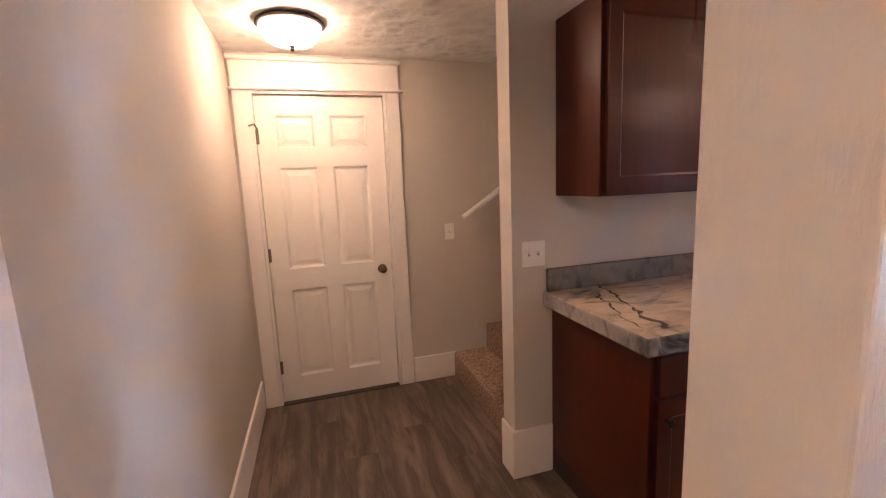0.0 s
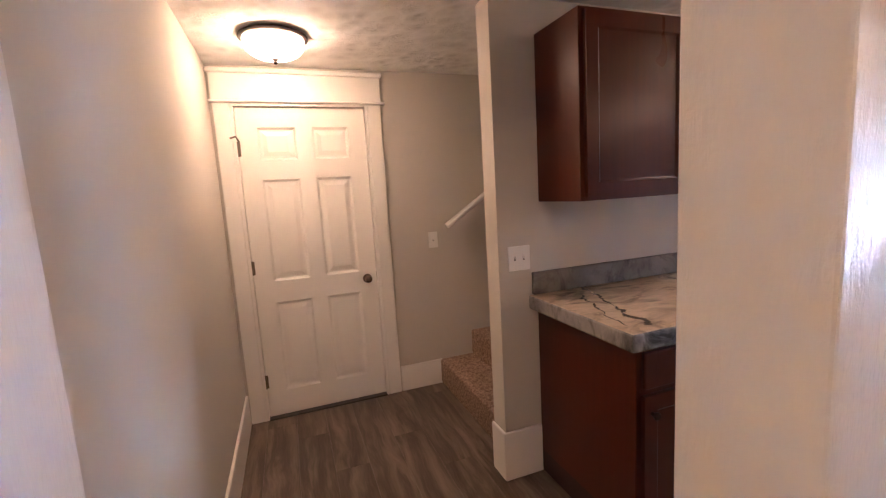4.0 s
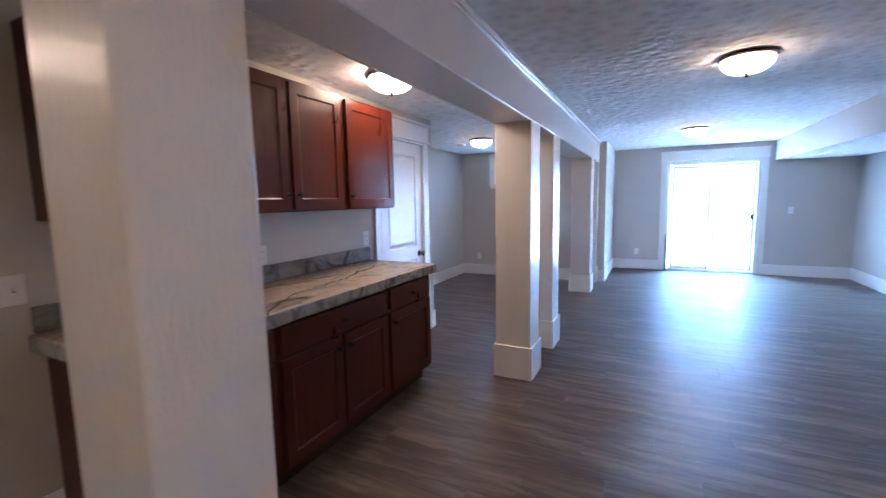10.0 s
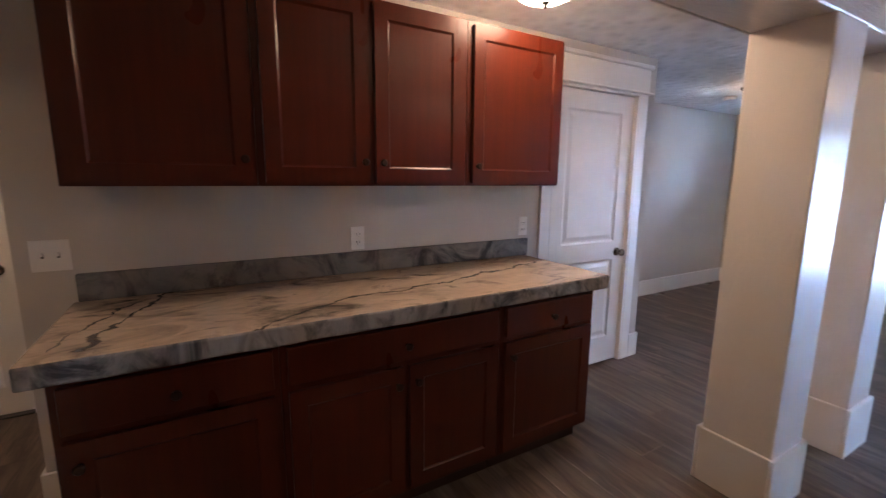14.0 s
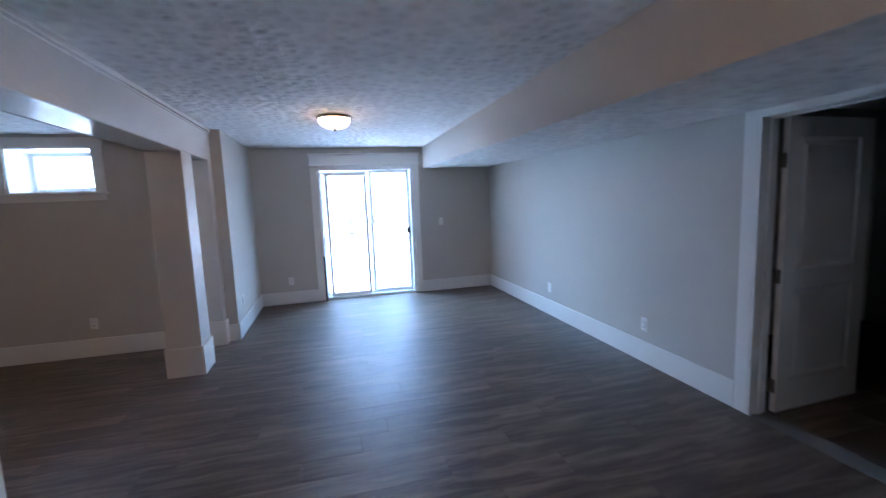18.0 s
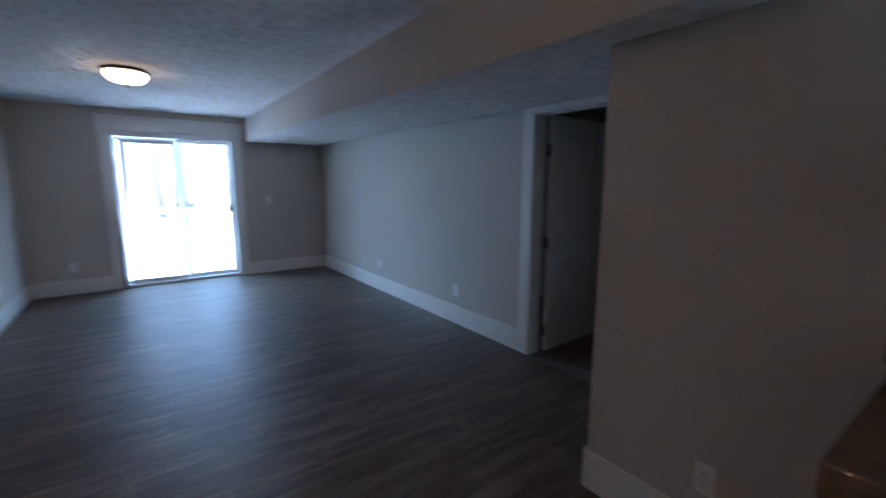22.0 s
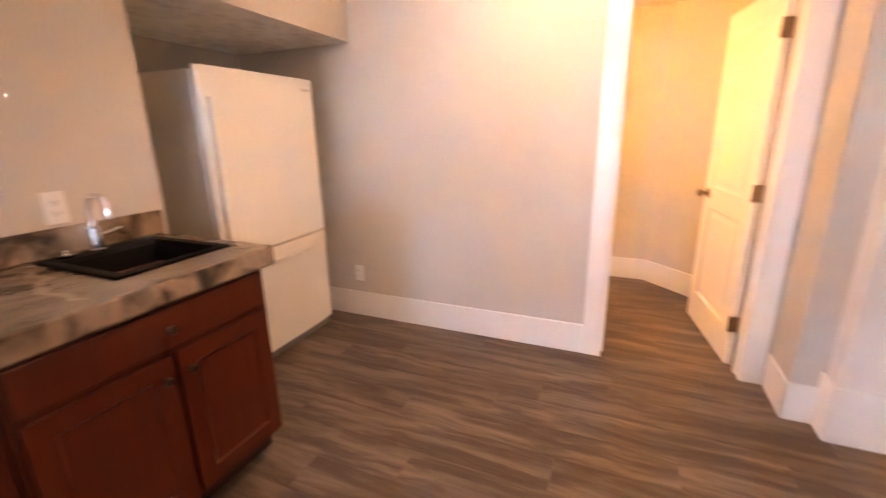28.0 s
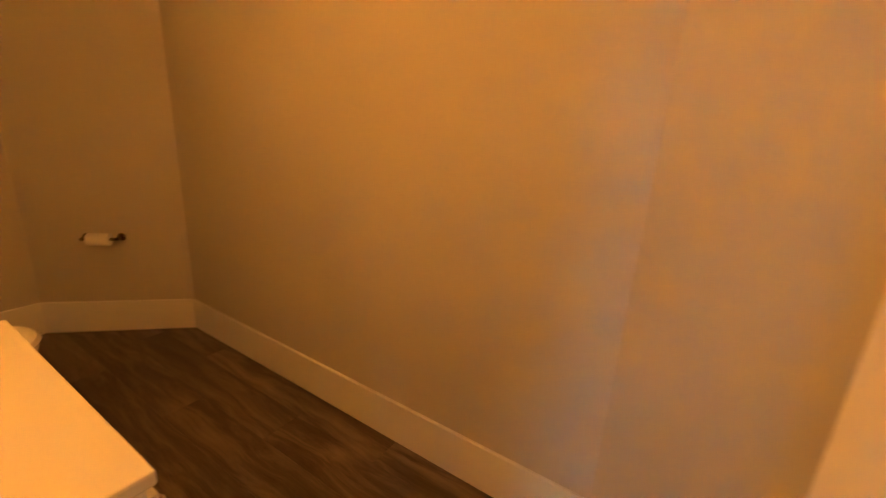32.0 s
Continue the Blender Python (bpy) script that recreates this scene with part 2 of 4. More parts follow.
COLUMN = make_brushed("brushed gloss white", (75, 75, 15))
BEAMWHITE = make_brushed("brushed gloss white along the beam", (15, 75, 75))
DOORWHITE = painted("white door enamel", (0.80, 0.785, 0.75), 0.33, 150, 0.08, 0.02)
CEIL = make_ceiling()
FLOOR = make_floor()
CHERRY = make_wood("cherry cabinet stain", (0.038, 0.0042, 0.0012), (0.096, 0.0170, 0.0034))
CHERRYDARK = painted("dark cabinet reveal", (0.030, 0.009, 0.006), 0.5, 60, 0.05)
MARBLE = make_marble("cream marbled top", (0.52, 0.42, 0.32), (0.27, 0.23, 0.19), (0.070, 0.062, 0.058), 12, 0.12, 0.525, (0.9, 1.7, 1.6),
                     veins=(((0.47, 0.02), (0.28, -0.60), 0.009), ((0.74, -0.63), (1.04, -0.45), 0.009), ((1.04, -0.45), (1.58, -0.37), 0.008), ((1.58, -0.37), (2.34, -0.19), 0.010), ((0.22, -0.55), (0.36, -0.12), 0.006)), size=1.2)
MARBLE_EDGE = make_marble("grey poured edge with dark runs", (0.37, 0.36, 0.355), (0.17, 0.17, 0.175), (0.030, 0.031, 0.037), 0, 0.0, 0.485, (1.3, 1.3, 0.7), size=0.8, lumps=0.7)
SLATE = make_marble("slate marbled backsplash", (0.235, 0.23, 0.225), (0.125, 0.125, 0.13), (0.030, 0.032, 0.038), 0, 0.0, 0.455, (1.1, 1.6, 1.2), size=1.2)
MARBLE2 = make_marble("taupe marbled top", (0.215, 0.175, 0.138), (0.130, 0.108, 0.088), (0.050, 0.043, 0.039), 35, 0.0, 0.51, (1.0, 1.5, 1.3),
                      veins=(((1.70, -3.50), (1.55, -3.73), -0.016), ((1.55, -3.73), (1.33, -4.08), -0.013), ((0.95, -3.54), (0.52, -3.90), -0.012), ((0.36, -3.60), (0.26, -4.02), -0.014)), size=1.5, lumps=0.6, soft=True)
MARBLE2_EDGE = make_marble("tan and charcoal poured edge", (0.30, 0.225, 0.16), (0.17, 0.135, 0.102), (0.013, 0.013, 0.017), 0, 0.0, 0.465, (1.5, 1.6, 1.1), size=0.8, lumps=1.0, soft=True)
CARPET = make_carpet()
BRONZE = painted("oil-rubbed bronze", (0.045, 0.032, 0.026), 0.38, 60, 0.1, 0.2, metal=0.85)
NICKEL = painted("brushed nickel", (0.55, 0.51, 0.46), 0.28, 200, 0.05, 0.05, metal=1.0)
CHROME = painted("polished chrome", (0.80, 0.80, 0.80), 0.08, 20, 0.01, 0.02, metal=1.0)
# nickel darkened in colour to stand for the dark room it reflects
KNOB = painted("nickel toned for dark reflections", (0.26, 0.205, 0.155), 0.22, 120, 0.05, 0.1, metal=0.95)
PLASTIC = painted("white wall-plate plastic", (0.80, 0.79, 0.76), 0.35, 30, 0.02, 0.02)
SLOT = painted("dark socket slot", (0.03, 0.03, 0.03), 0.6, 30, 0.02)
FRIDGE = painted("bisque fridge enamel", (0.76, 0.74, 0.69), 0.5, 260, 0.22, 0.02)
GASKET = painted("grey door gasket", (0.16, 0.155, 0.15), 0.7, 40, 0.1)
SINKBLACK = painted("black composite sink", (0.005, 0.005, 0.0055), 0.6, 300, 0.15, 0.2, spec=0.1)
VINYL = painted("white window vinyl", (0.82, 0.82, 0.82), 0.35, 30, 0.03, 0.02)
PORCELAIN = painted("white porcelain", (0.84, 0.83, 0.80), 0.12, 20, 0.02, 0.02)
VANITYWHITE = painted("white vanity paint", (0.82, 0.80, 0.76), 0.35, 60, 0.05, 0.02)
# wall paint made darker, so the unlit rooms' shade is in its colour
DARKWALL = painted("shade-toned wall paint", (0.45, 0.43, 0.40), 0.7, 200, 0.1)
DARKCARPET = painted("dark bedroom carpet", (0.10, 0.08, 0.07), 0.95, 300, 0.6, 0.3)
CONCRETE = painted("bare concrete", (0.33, 0.32, 0.30), 0.85, 60, 0.4, 0.2)
SNOW = painted("old snow", (0.90, 0.91, 0.93), 0.8, 18, 0.6, 0.08)
BARK = painted("grey tree bark", (0.26, 0.23, 0.21), 0.9, 40, 0.9, 0.4)
BRUSH = painted("dark wet brush", (0.075, 0.07, 0.07), 0.9, 40, 0.6, 0.3)
VINYL = painted("white window vinyl", (0.82, 0.82, 0.82), 0.35, 30, 0.03, 0.02)
PORCELAIN = painted("white porcelain", (0.84, 0.83, 0.80), 0.12, 20, 0.02, 0.02)
VANITYWHITE = painted("white vanity paint", (0.82, 0.80, 0.76), 0.35, 60, 0.05, 0.02)
# same darkened paint: shade of the unlit rooms put into the colour
DARKWALL = painted("shade-toned wall paint", (0.45, 0.43, 0.40), 0.7, 200, 0.1)
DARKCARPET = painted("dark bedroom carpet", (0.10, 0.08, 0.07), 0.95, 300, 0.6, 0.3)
CONCRETE = painted("bare concrete", (0.33, 0.32, 0.30), 0.85, 60, 0.4, 0.2)
SNOW = painted("old snow", (0.90, 0.91, 0.93), 0.8, 18, 0.6, 0.08)
BARK = painted("grey tree bark", (0.26, 0.23, 0.21), 0.9, 40, 0.9, 0.4)
BLACK = painted("black plastic", (0.02, 0.02, 0.02), 0.45, 60, 0.05)
STEEL = painted("dull hinge steel", (0.20, 0.17, 0.14), 0.42, 90, 0.1, 0.2, metal=0.9)
GLOW = {k: make_glow("lit alabaster glass " + k, LAMP_COLOUR, v) for k, v in (("bright", 1.20), ("hall", 0.92), ("kitchen", 1.60), ("bay", 0.60), ("middle", 0.74), ("dim", 1.25))}
BATHGLOW = make_glow("lit bathroom glass", (1.0, 0.41, 0.072), 1.85)
GLASS = make_glass()
BAR = painted("faint print", (0.55, 0.54, 0.52), 0.5, 40, 0.02)


# ---------------------------------------------------------------- mesh helpers
def box(bm, x0, x1, y0, y1, z0, z1, bevel=0.0, seg=1):
    x0, x1, y0, y1, z0, z1 = min(x0, x1), max(x0, x1), min(y0, y1), max(y0, y1), min(z0, z1), max(z0, z1)
    r = bmesh.ops.create_cube(bm, size=1.0)
    for v in r["verts"]:
        v.co = Vector(((x0 + x1) / 2 + v.co.x * (x1 - x0), (y0 + y1) / 2 + v.co.y * (y1 - y0), (z0 + z1) / 2 + v.co.z * (z1 - z0)))
    if bevel:
        es = list({e for v in r["verts"] for e in v.link_edges})
        bmesh.ops.bevel(bm, geom=es, offset=bevel, segments=seg, affect='EDGES', profile=0.5)
    return bm


def boxes(*rows, bevel=0.0, seg=1):
    bm = bmesh.new()
    for r in rows:
        box(bm, *r, bevel=bevel, seg=seg)
    return bm


def lathe(profile, n=24, axis='Z', centre=(0, 0, 0)):
    """Rings of (radius, height) turned round an axis through centre."""
    bm = bmesh.new()
    rings = []
    for r, h in profile:
        ring = []
        for i in range(n):
            a = 2 * math.pi * i / n
            u, w = r * math.cos(a), r * math.sin(a)
            p = {'Z': (u, w, h), 'Y': (u, h, w), 'X': (h, u, w)}[axis]
            ring.append(bm.verts.new(Vector(p) + Vector(centre)))
        rings.append(ring)
    for a, b in zip(rings, rings[1:]):
        for i in range(n):
            bm.faces.new((a[i], a[(i + 1) % n], b[(i + 1) % n], b[i]))
    bm.faces.new(rings[0])
    bm.faces.new(rings[-1])
    bmesh.ops.recalc_face_normals(bm, faces=bm.faces)
    for f in bm.faces:
        f.smooth = len(f.verts) == 4
    return bm


def tube(points, radius, n=10, radii=None):
    """A round bar along points."""
    bm = bmesh.new()
    pts = [Vector(p) for p in points]
    rings = []
    side = None
    for i, p in enumerate(pts):
        d = (pts[min(i + 1, len(pts) - 1)] - pts[max(i - 1, 0)]).normalized()
        ref = side if side else (Vector((0, 0, 1)) if abs(d.z) < 0.9 else Vector((1, 0, 0)))
        u = d.cross(ref).cross(d).normalized()
        side = u
        w = d.cross(u)
        r = radii[i] if radii else radius
        rings.append([bm.verts.new(p + r * (math.cos(2 * math.pi * k / n) * u + math.sin(2 * math.pi * k / n) * w)) for k in range(n)])
    for a, b in zip(rings, rings[1:]):
        for k in range(n):
            f = bm.faces.new((a[k], a[(k + 1) % n], b[(k + 1) % n], b[k]))
            f.smooth = True
    bm.faces.new(rings[0])
    bm.faces.new(rings[-1])
    bmesh.ops.recalc_face_normals(bm, faces=bm.faces)
    return bm


def part(name, bm, material, parent=None, label=""):
    """Link a bmesh as one mesh object under a thing or a part."""
    me = bpy.data.meshes.new(name)
    bm.normal_update()
    for e in bm.edges:
        if len(e.link_faces) == 2 and e.calc_face_angle(0) > 0.7:
            e.smooth = False
    bm.to_mesh(me)
    bm.free()
    me.materials.append(material)
    ob = new(name, me)
    if parent:
        ob.parent = parent
    if label:
        ob["label"] = label
    return ob


def thing(name, label, category, group="", at=None):
    """An Empty at a thing's base."""
    ob = new(name)
    ob.empty_display_size = 0.1
    if at is not None:
        ob.matrix_world = at
    return tagged(ob, label, category, group)


def structure(name, bm, material, label=""):
    return tagged(part(name, bm, material), label, kind="structure")


def wall(name, material, rows, label=""):
    return structure(name, boxes(*rows), material, label)


# ---------------------------------------------------------------- floors, walls, ceilings
HI = 2.60
floor = structure("floor", boxes((-3.25, 8.75, -5.2, 1.3, -0.12, -0.012)), CONCRETE, "grey-brown vinyl plank floor")
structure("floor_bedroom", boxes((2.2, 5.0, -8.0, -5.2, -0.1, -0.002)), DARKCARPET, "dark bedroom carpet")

N = "greige painted wall with white skirting"
wall("wall_north", WALL, [(-1.5, -1.135, YN, YN + 0.14, 0, HI), (-1.135, -0.312, YN, YN + 0.14, 2.03, HI), (-0.312, 3.70, YN, YN + 0.14, 0, HI + 1.2)], N)
# unseen box added behind door 1, so no sun leaks through its gaps
wall("light_block_behind_door", DARKWALL, [(-1.5, 0.1, YN + 0.22, YN + 0.32, 0, HI), (-1.5, -1.4, YN + 0.14, YN + 0.22, 0, HI), (0.0, 0.1, YN + 0.14, YN + 0.22, 0, HI), (-1.5, 0.1, YN + 0.14, YN + 0.32, HI, HI + 0.1)], "added unseen box blocking daylight behind the closed door")
wall("wall_west_hall", WALL, [(XB + 0.001, XW, -1.515, YN, 0, HI)], N)
wall("wall_kitchen", WALL, [(0.015, 2.57, YP, 0.135, 0, HI), (2.57, 3.372, YP, 0.135, 1.988, HI), (3.372, 3.56, YP, 0.135, 0, HI), (3.44, 3.56, 0.135, YNE + 0.1, 0, HI)], N)
wall("wall_bay_north", WALL, [(3.56, XN, YNE, YNE + 0.12, 0, HI)], N)
wall("wall_bay_east", WALL, [(XN, XN + 0.42, YE, -0.271, 0, HI), (XN, XN + 0.42, 0.455, YNE + 0.12, 0, HI), (XN, XN + 0.42, -0.271, 0.455, 0, 1.685), (XN, XN + 0.42, -0.271, 0.455, 2.125, HI)], N)
wall("wall_jog_north", WALL, [(XN + 0.42, XE + 0.25, YE, YE + 0.25, 0, HI)], N)
wall("wall_east", WALL, [(XE, XE + 0.25, -2.36, YE, 0, HI), (XE, XE + 0.25, YS - 0.12, -3.80, 0, HI), (XE, XE + 0.25, -3.80, -2.36, 2.03, HI)], N)
wall("wall_south", WALL, [(3.895, XE, YS - 0.12, YS, 0, HI), (3.09, 3.895, YS - 0.12, YS, 1.90, HI), (XBK, 3.09, YS - 0.12, YS, 0, HI)], N)
wall("wall_wet_bar", WALL, [(XWE, XBK, YS - 0.12, YWB, 0, HI)], "greige painted wall behind the wet bar")
wall("wall_alcove", WALL, [(XB, XWE, -5.05, -4.93, 0, HI)], N)
wall("wall_west", WALL, [(XB - 0.125, XB, -5.05, -2.353, 0, HI), (XB - 0.125, XB, -2.353, -1.62, 1.985, HI), (XB - 0.125, XB, -1.62, -1.515, 0, HI)], N)
wall("wall_bath_west", WALL, [(-3.20, -3.08, -5.12, -1.4, 0, HI)], "greige bathroom wall in warm lamplight")
wall("wall_bath_south", WALL, [(-3.08, XB - 0.125, -5.12, YBS, 0, HI), (XB - 0.125, XB, -5.12, -5.051, 0, HI)], "greige bathroom wall in warm lamplight")
wall("wall_bath_north", WALL, [(-3.08, XB - 0.001, -1.515, -1.40, 0, HI)], "greige bathroom wall in warm lamplight")


def corner_wall(corners):
    """A wall across a room's corner, a triangle in plan."""
    bm = bmesh.new()
    lo = [bm.verts.new((x, y, 0)) for x, y in corners]
    up = [bm.verts.new((x, y, HI)) for x, y in corners]
    bm.faces.new(lo[::-1]), bm.faces.new(up)
    for i in range(3):
        bm.faces.new((lo[i], lo[(i + 1) % 3], up[(i + 1) % 3], up[i]))
    bmesh.ops.recalc_face_normals(bm, faces=bm.faces)
    structure("wall_bath_corner", bm, WALL, "angled bathroom wall corner")


corner_wall([(-3.08, -2.055), (-2.545, -1.515), (-3.08, -1.515)])
corner_wall([(-3.08, -4.405), (-3.08, YBS), (-3.08 - 4.405 - YBS, YBS)])
wall("wall_bedroom", DARKWALL, [(2.1, 2.2, -8.0, YS - 0.12, -0.1, HI), (5.0, 5.1, -8.0, YS - 0.12, -0.1, HI), (2.1, 5.1, -8.1, -8.0, -0.1, HI)], "shade-toned wall paint beyond the open door")

wall("ceiling_kitchen", CEIL, [(-1.3, 3.56, YB1 - 0.1, YN, ZK, HI), (3.56, XN, YB1 - 0.1, YNE, ZK, HI)], "white stomp-textured ceiling")
wall("ceiling_main", CEIL, [(XB, XE, YS, YB1 - 0.1, ZM, HI)], "white stomp-textured ceiling")
wall("ceiling_bath", CEIL, [(-3.08, XB - 0.125, YBS, -1.515, 2.22, HI)], "white bathroom ceiling")
wall("ceiling_bedroom", CEIL, [(2.2, 5.0, -8.0, YS - 0.12, 2.2, HI)], "unlit bedroom ceiling")


def soffit_z(x):
    return 1.885 + 0.0107 * x


def soffit():
    bm = bmesh.new()
    ys = (-3.975, -5.04)
    lo = [bm.verts.new((x, y, soffit_z(x))) for x, y in ((XB, ys[0]), (XE, ys[0]), (XE, ys[1]), (XB, ys[1]))]
    up = [bm.verts.new((v.co.x, v.co.y, ZM + 0.05)) for v in lo]
    bm.faces.new(lo[::-1]), bm.faces.new(up)
    for i in range(4):
        bm.faces.new((lo[i], lo[(i + 1) % 4], up[(i + 1) % 4], up[i]))
    bmesh.ops.recalc_face_normals(bm, faces=bm.faces)
    me = bpy.data.meshes.new("soffit")
    bm.to_mesh(me)
    bm.free()
    me.materials.append(WALL)
    me.materials.append(CEIL)
    for p in me.polygons:
        p.material_index = 1 if p.normal.z < -0.5 else 0
    return tagged(new("soffit", me), "greige boxed soffit with textured underside", kind="structure")


soffit()

# beam and columns
structure("beam", boxes((XW, XN, YB0, YB1, 1.97, HI), bevel=0.006), BEAMWHITE, "white gloss boxed ceiling beam on columns")
structure("beam_trim", boxes((XW, XN, YB0 - 0.022, YB0 - 0.001, ZM - 0.032, ZM - 0.001), (XW, XN, YB0 - 0.012, YB0 - 0.001, ZM - 0.052, ZM - 0.034), bevel=0.004), BEAMWHITE, "white bead along the beam top")

structure("beam_bead", boxes((-1.127, XN, YB1 + 0.0005, YB1 + 0.007, 1.968, 1.984), bevel=0.002), BEAMWHITE, "thin white bead under the beam edge")


def column(x0, x1, y0=YB0, y1=YB1):
    c = thing("column", "white gloss boxed column with tall skirting base", "column", "columns under the beam", pose(0, 0, 0))
    part("shaft", boxes((x0, x1, y0, y1, 0.0, 1.972), bevel=0.007, seg=2), COLUMN, c)
    t = 0.017
    bm = boxes((x0 - t, x1 + t, y0 - t, y0 - 0.001, 0, CB), (x0 - t, x1 + t, y1 + 0.001, y1 + t, 0, CB), (x0 - t, x0 - 0.001, y0, y1, 0, CB), (x1 + 0.001, x1 + t, y0, y1, 0, CB), bevel=0.003)
    part("base", bm, TRIM, c)
    return c


for x0 in (-0.132, 2.565, 3.355, 5.943):
    column(x0, x0 + 0.278)
column(6.77, XN)
column(XW, -1.128, -1.395, -1.125)


def skirting(x0, y0, x1, y1, nx, ny, h=BB, t=0.016):
    """A board along a wall's face, standing t proud to the side (nx, ny)."""
    ax, bx = min(x0, x1), max(x0, x1)
    ay, by = min(y0, y1), max(y0, y1)
    if nx:
        ax, bx = (x0 + 0.001, x0 + t) if nx > 0 else (x0 - t, x0 - 0.001)
    else:
        ay, by = (y0 + 0.001, y0 + t) if ny > 0 else (y0 - t, y0 - 0.001)
    return structure("baseboard", boxes((ax, bx, ay, by, 0, h), bevel=0.0035), TRIM, "tall white skirting board")


skirting(XW, -1.04, XW, YN - 0.02, 1, 0, 0.203)
skirting(XW, -1.53, XW, -1.358, 1, 0)
skirting(XB + 0.018, -1.515, XW + 0.016, -1.515, 0, -1)
skirting(-0.212, YN, 0.11, YN, 0, -1)
skirting(0.0, YP, 0.213, YP, 0, -1, 0.25)
skirting(0.015, 0.0, 0.015, 0.135, -1, 0, 0.25)
skirting(3.468, YP, 3.576, YP, 0, -1)
skirting(3.56, -0.001, 3.56, YNE, 1, 0)
skirting(3.56, YNE, XN, YNE, 0, -1)
skirting(XN, -1.02, XN, YNE, -1, 0)
skirting(XN, YE - 0.016, XN, -1.357, -1, 0)
skirting(XN - 0.016, YE, XE, YE, 0, -1)
skirting(XE, -2.265, XE, YE, -1, 0)
skirting(XE, YS, XE, -3.895, -1, 0)
skirting(3.991, YS, XE, YS, 0, 1)
skirting(XBK, YS, XBK, YWB + 0.016, 1, 0)
skirting(1.76, YWB, XBK + 0.016, YWB, 0, 1)
skirting(XB, -4.93, XB, -2.445, 1, 0)
skirting(XB, -4.93, XWE, -4.93, 0, 1)
skirting(-3.08, -4.405, -3.08, -2.055, 1, 0)
skirting(-2.52, YBS, XB - 0.125, YBS, 0, 1)
b = skirting(0, 0, 0.792, 0, 0, 1)
b.matrix_world = pose(-3.08, -4.405, 0, 0, 0, -45)
b = skirting(0, 0, 0.745, 0, 0, -1)
b.matrix_world = pose(-3.08, -2.055, 0, 0, 0, 45.5)
# ---------------------------------------------------------------- doors and openings
SHAKER = ((0.0, 0.0), (0.003, 0.008))
RAISED = ((0.0, 0.0), (0.014, 0.010), (0.026, 0.010), (0.052, 0.003))


def nested(bm, x0, x1, z0, z1, profile, y, sign):
    """Steps of a panel: rectangles inset from its edge, each at a depth."""
    rings = []
    for inset, depth in profile:
        rings.append([bm.verts.new((x, y + sign * depth, z)) for x, z in ((x0 + inset, z0 + inset), (x1 - inset, z0 + inset), (x1 - inset, z1 - inset), (x0 + inset, z1 - inset))])
    for a, b in zip(rings, rings[1:]):
        for i in range(4):
            bm.faces.new((a[i], a[(i + 1) % 4], b[(i + 1) % 4], b[i]))
    bm.faces.new(rings[-1])


def framed(bm, w, h, t, panels):
    """A slab with holes where its panels sit, front at y = 0 and back at y = t."""
    xs = sorted({0.0, w, *(p[0] for p in panels), *(p[1] for p in panels)})
    zs = sorted({0.0, h, *(p[2] for p in panels), *(p[3] for p in panels)})
    for y in (0.0, t):
        for xa, xb in zip(xs, xs[1:]):
            for za, zb in zip(zs, zs[1:]):
                if not any(p[0] <= xa and xb <= p[1] and p[2] <= za and zb <= p[3] for p in panels):
                    bm.faces.new([bm.verts.new((x, y, z)) for x, z in ((xa, za), (xb, za), (xb, zb), (xa, zb))])
    for a, b in (((0, 0), (w, 0)), ((w, 0), (w, h)), ((w, h), (0, h)), ((0, h), (0, 0))):
        bm.faces.new([bm.verts.new(p) for p in ((a[0], 0, a[1]), (b[0], 0, b[1]), (b[0], t, b[1]), (a[0], t, a[1]))])
    bmesh.ops.remove_doubles(bm, verts=bm.verts, dist=0.0004)
    bmesh.ops.recalc_face_normals(bm, faces=bm.faces)


def panelled(name, w, h, t, panels, material, parent, profile, at, back=True, label="", panel_name="panel"):
    bm = bmesh.new()
    framed(bm, w, h, t, panels)
    slab = part(name, bm, material, parent, label)
    slab.matrix_basis = at
    for p in panels:
        bm = bmesh.new()
        nested(bm, *p, profile, 0.0, 1)
        if back:
            nested(bm, *p, profile, t, -1)
        else:
            nested(bm, *p, ((0, 0),), t, -1)
        bmesh.ops.recalc_face_normals(bm, faces=bm.faces)
        part(panel_name, bm, material, slab)
    return slab


def knob_bm(x, y, z, out=-1, r=0.027):
    s = out
    return lathe([(0.031, y), (0.031, y + s * 0.006), (0.012, y + s * 0.010), (0.011, y + s * 0.028), (r * 0.82, y + s * 0.036), (r, y + s * 0.048), (r * 0.85, y + s * 0.060), (r * 0.3, y + s * 0.066)], 20, 'Y', (x, 0, z))


def hinge_bm(x, y, z, h=0.09):
    bm = lathe([(0.0065, z), (0.0065, z + h)], 10, 'Z', (x, y, 0))
    return box(bm, x - 0.016, x + 0.016, y + 0.004, y + 0.007, z + 0.002, z + h - 0.002)


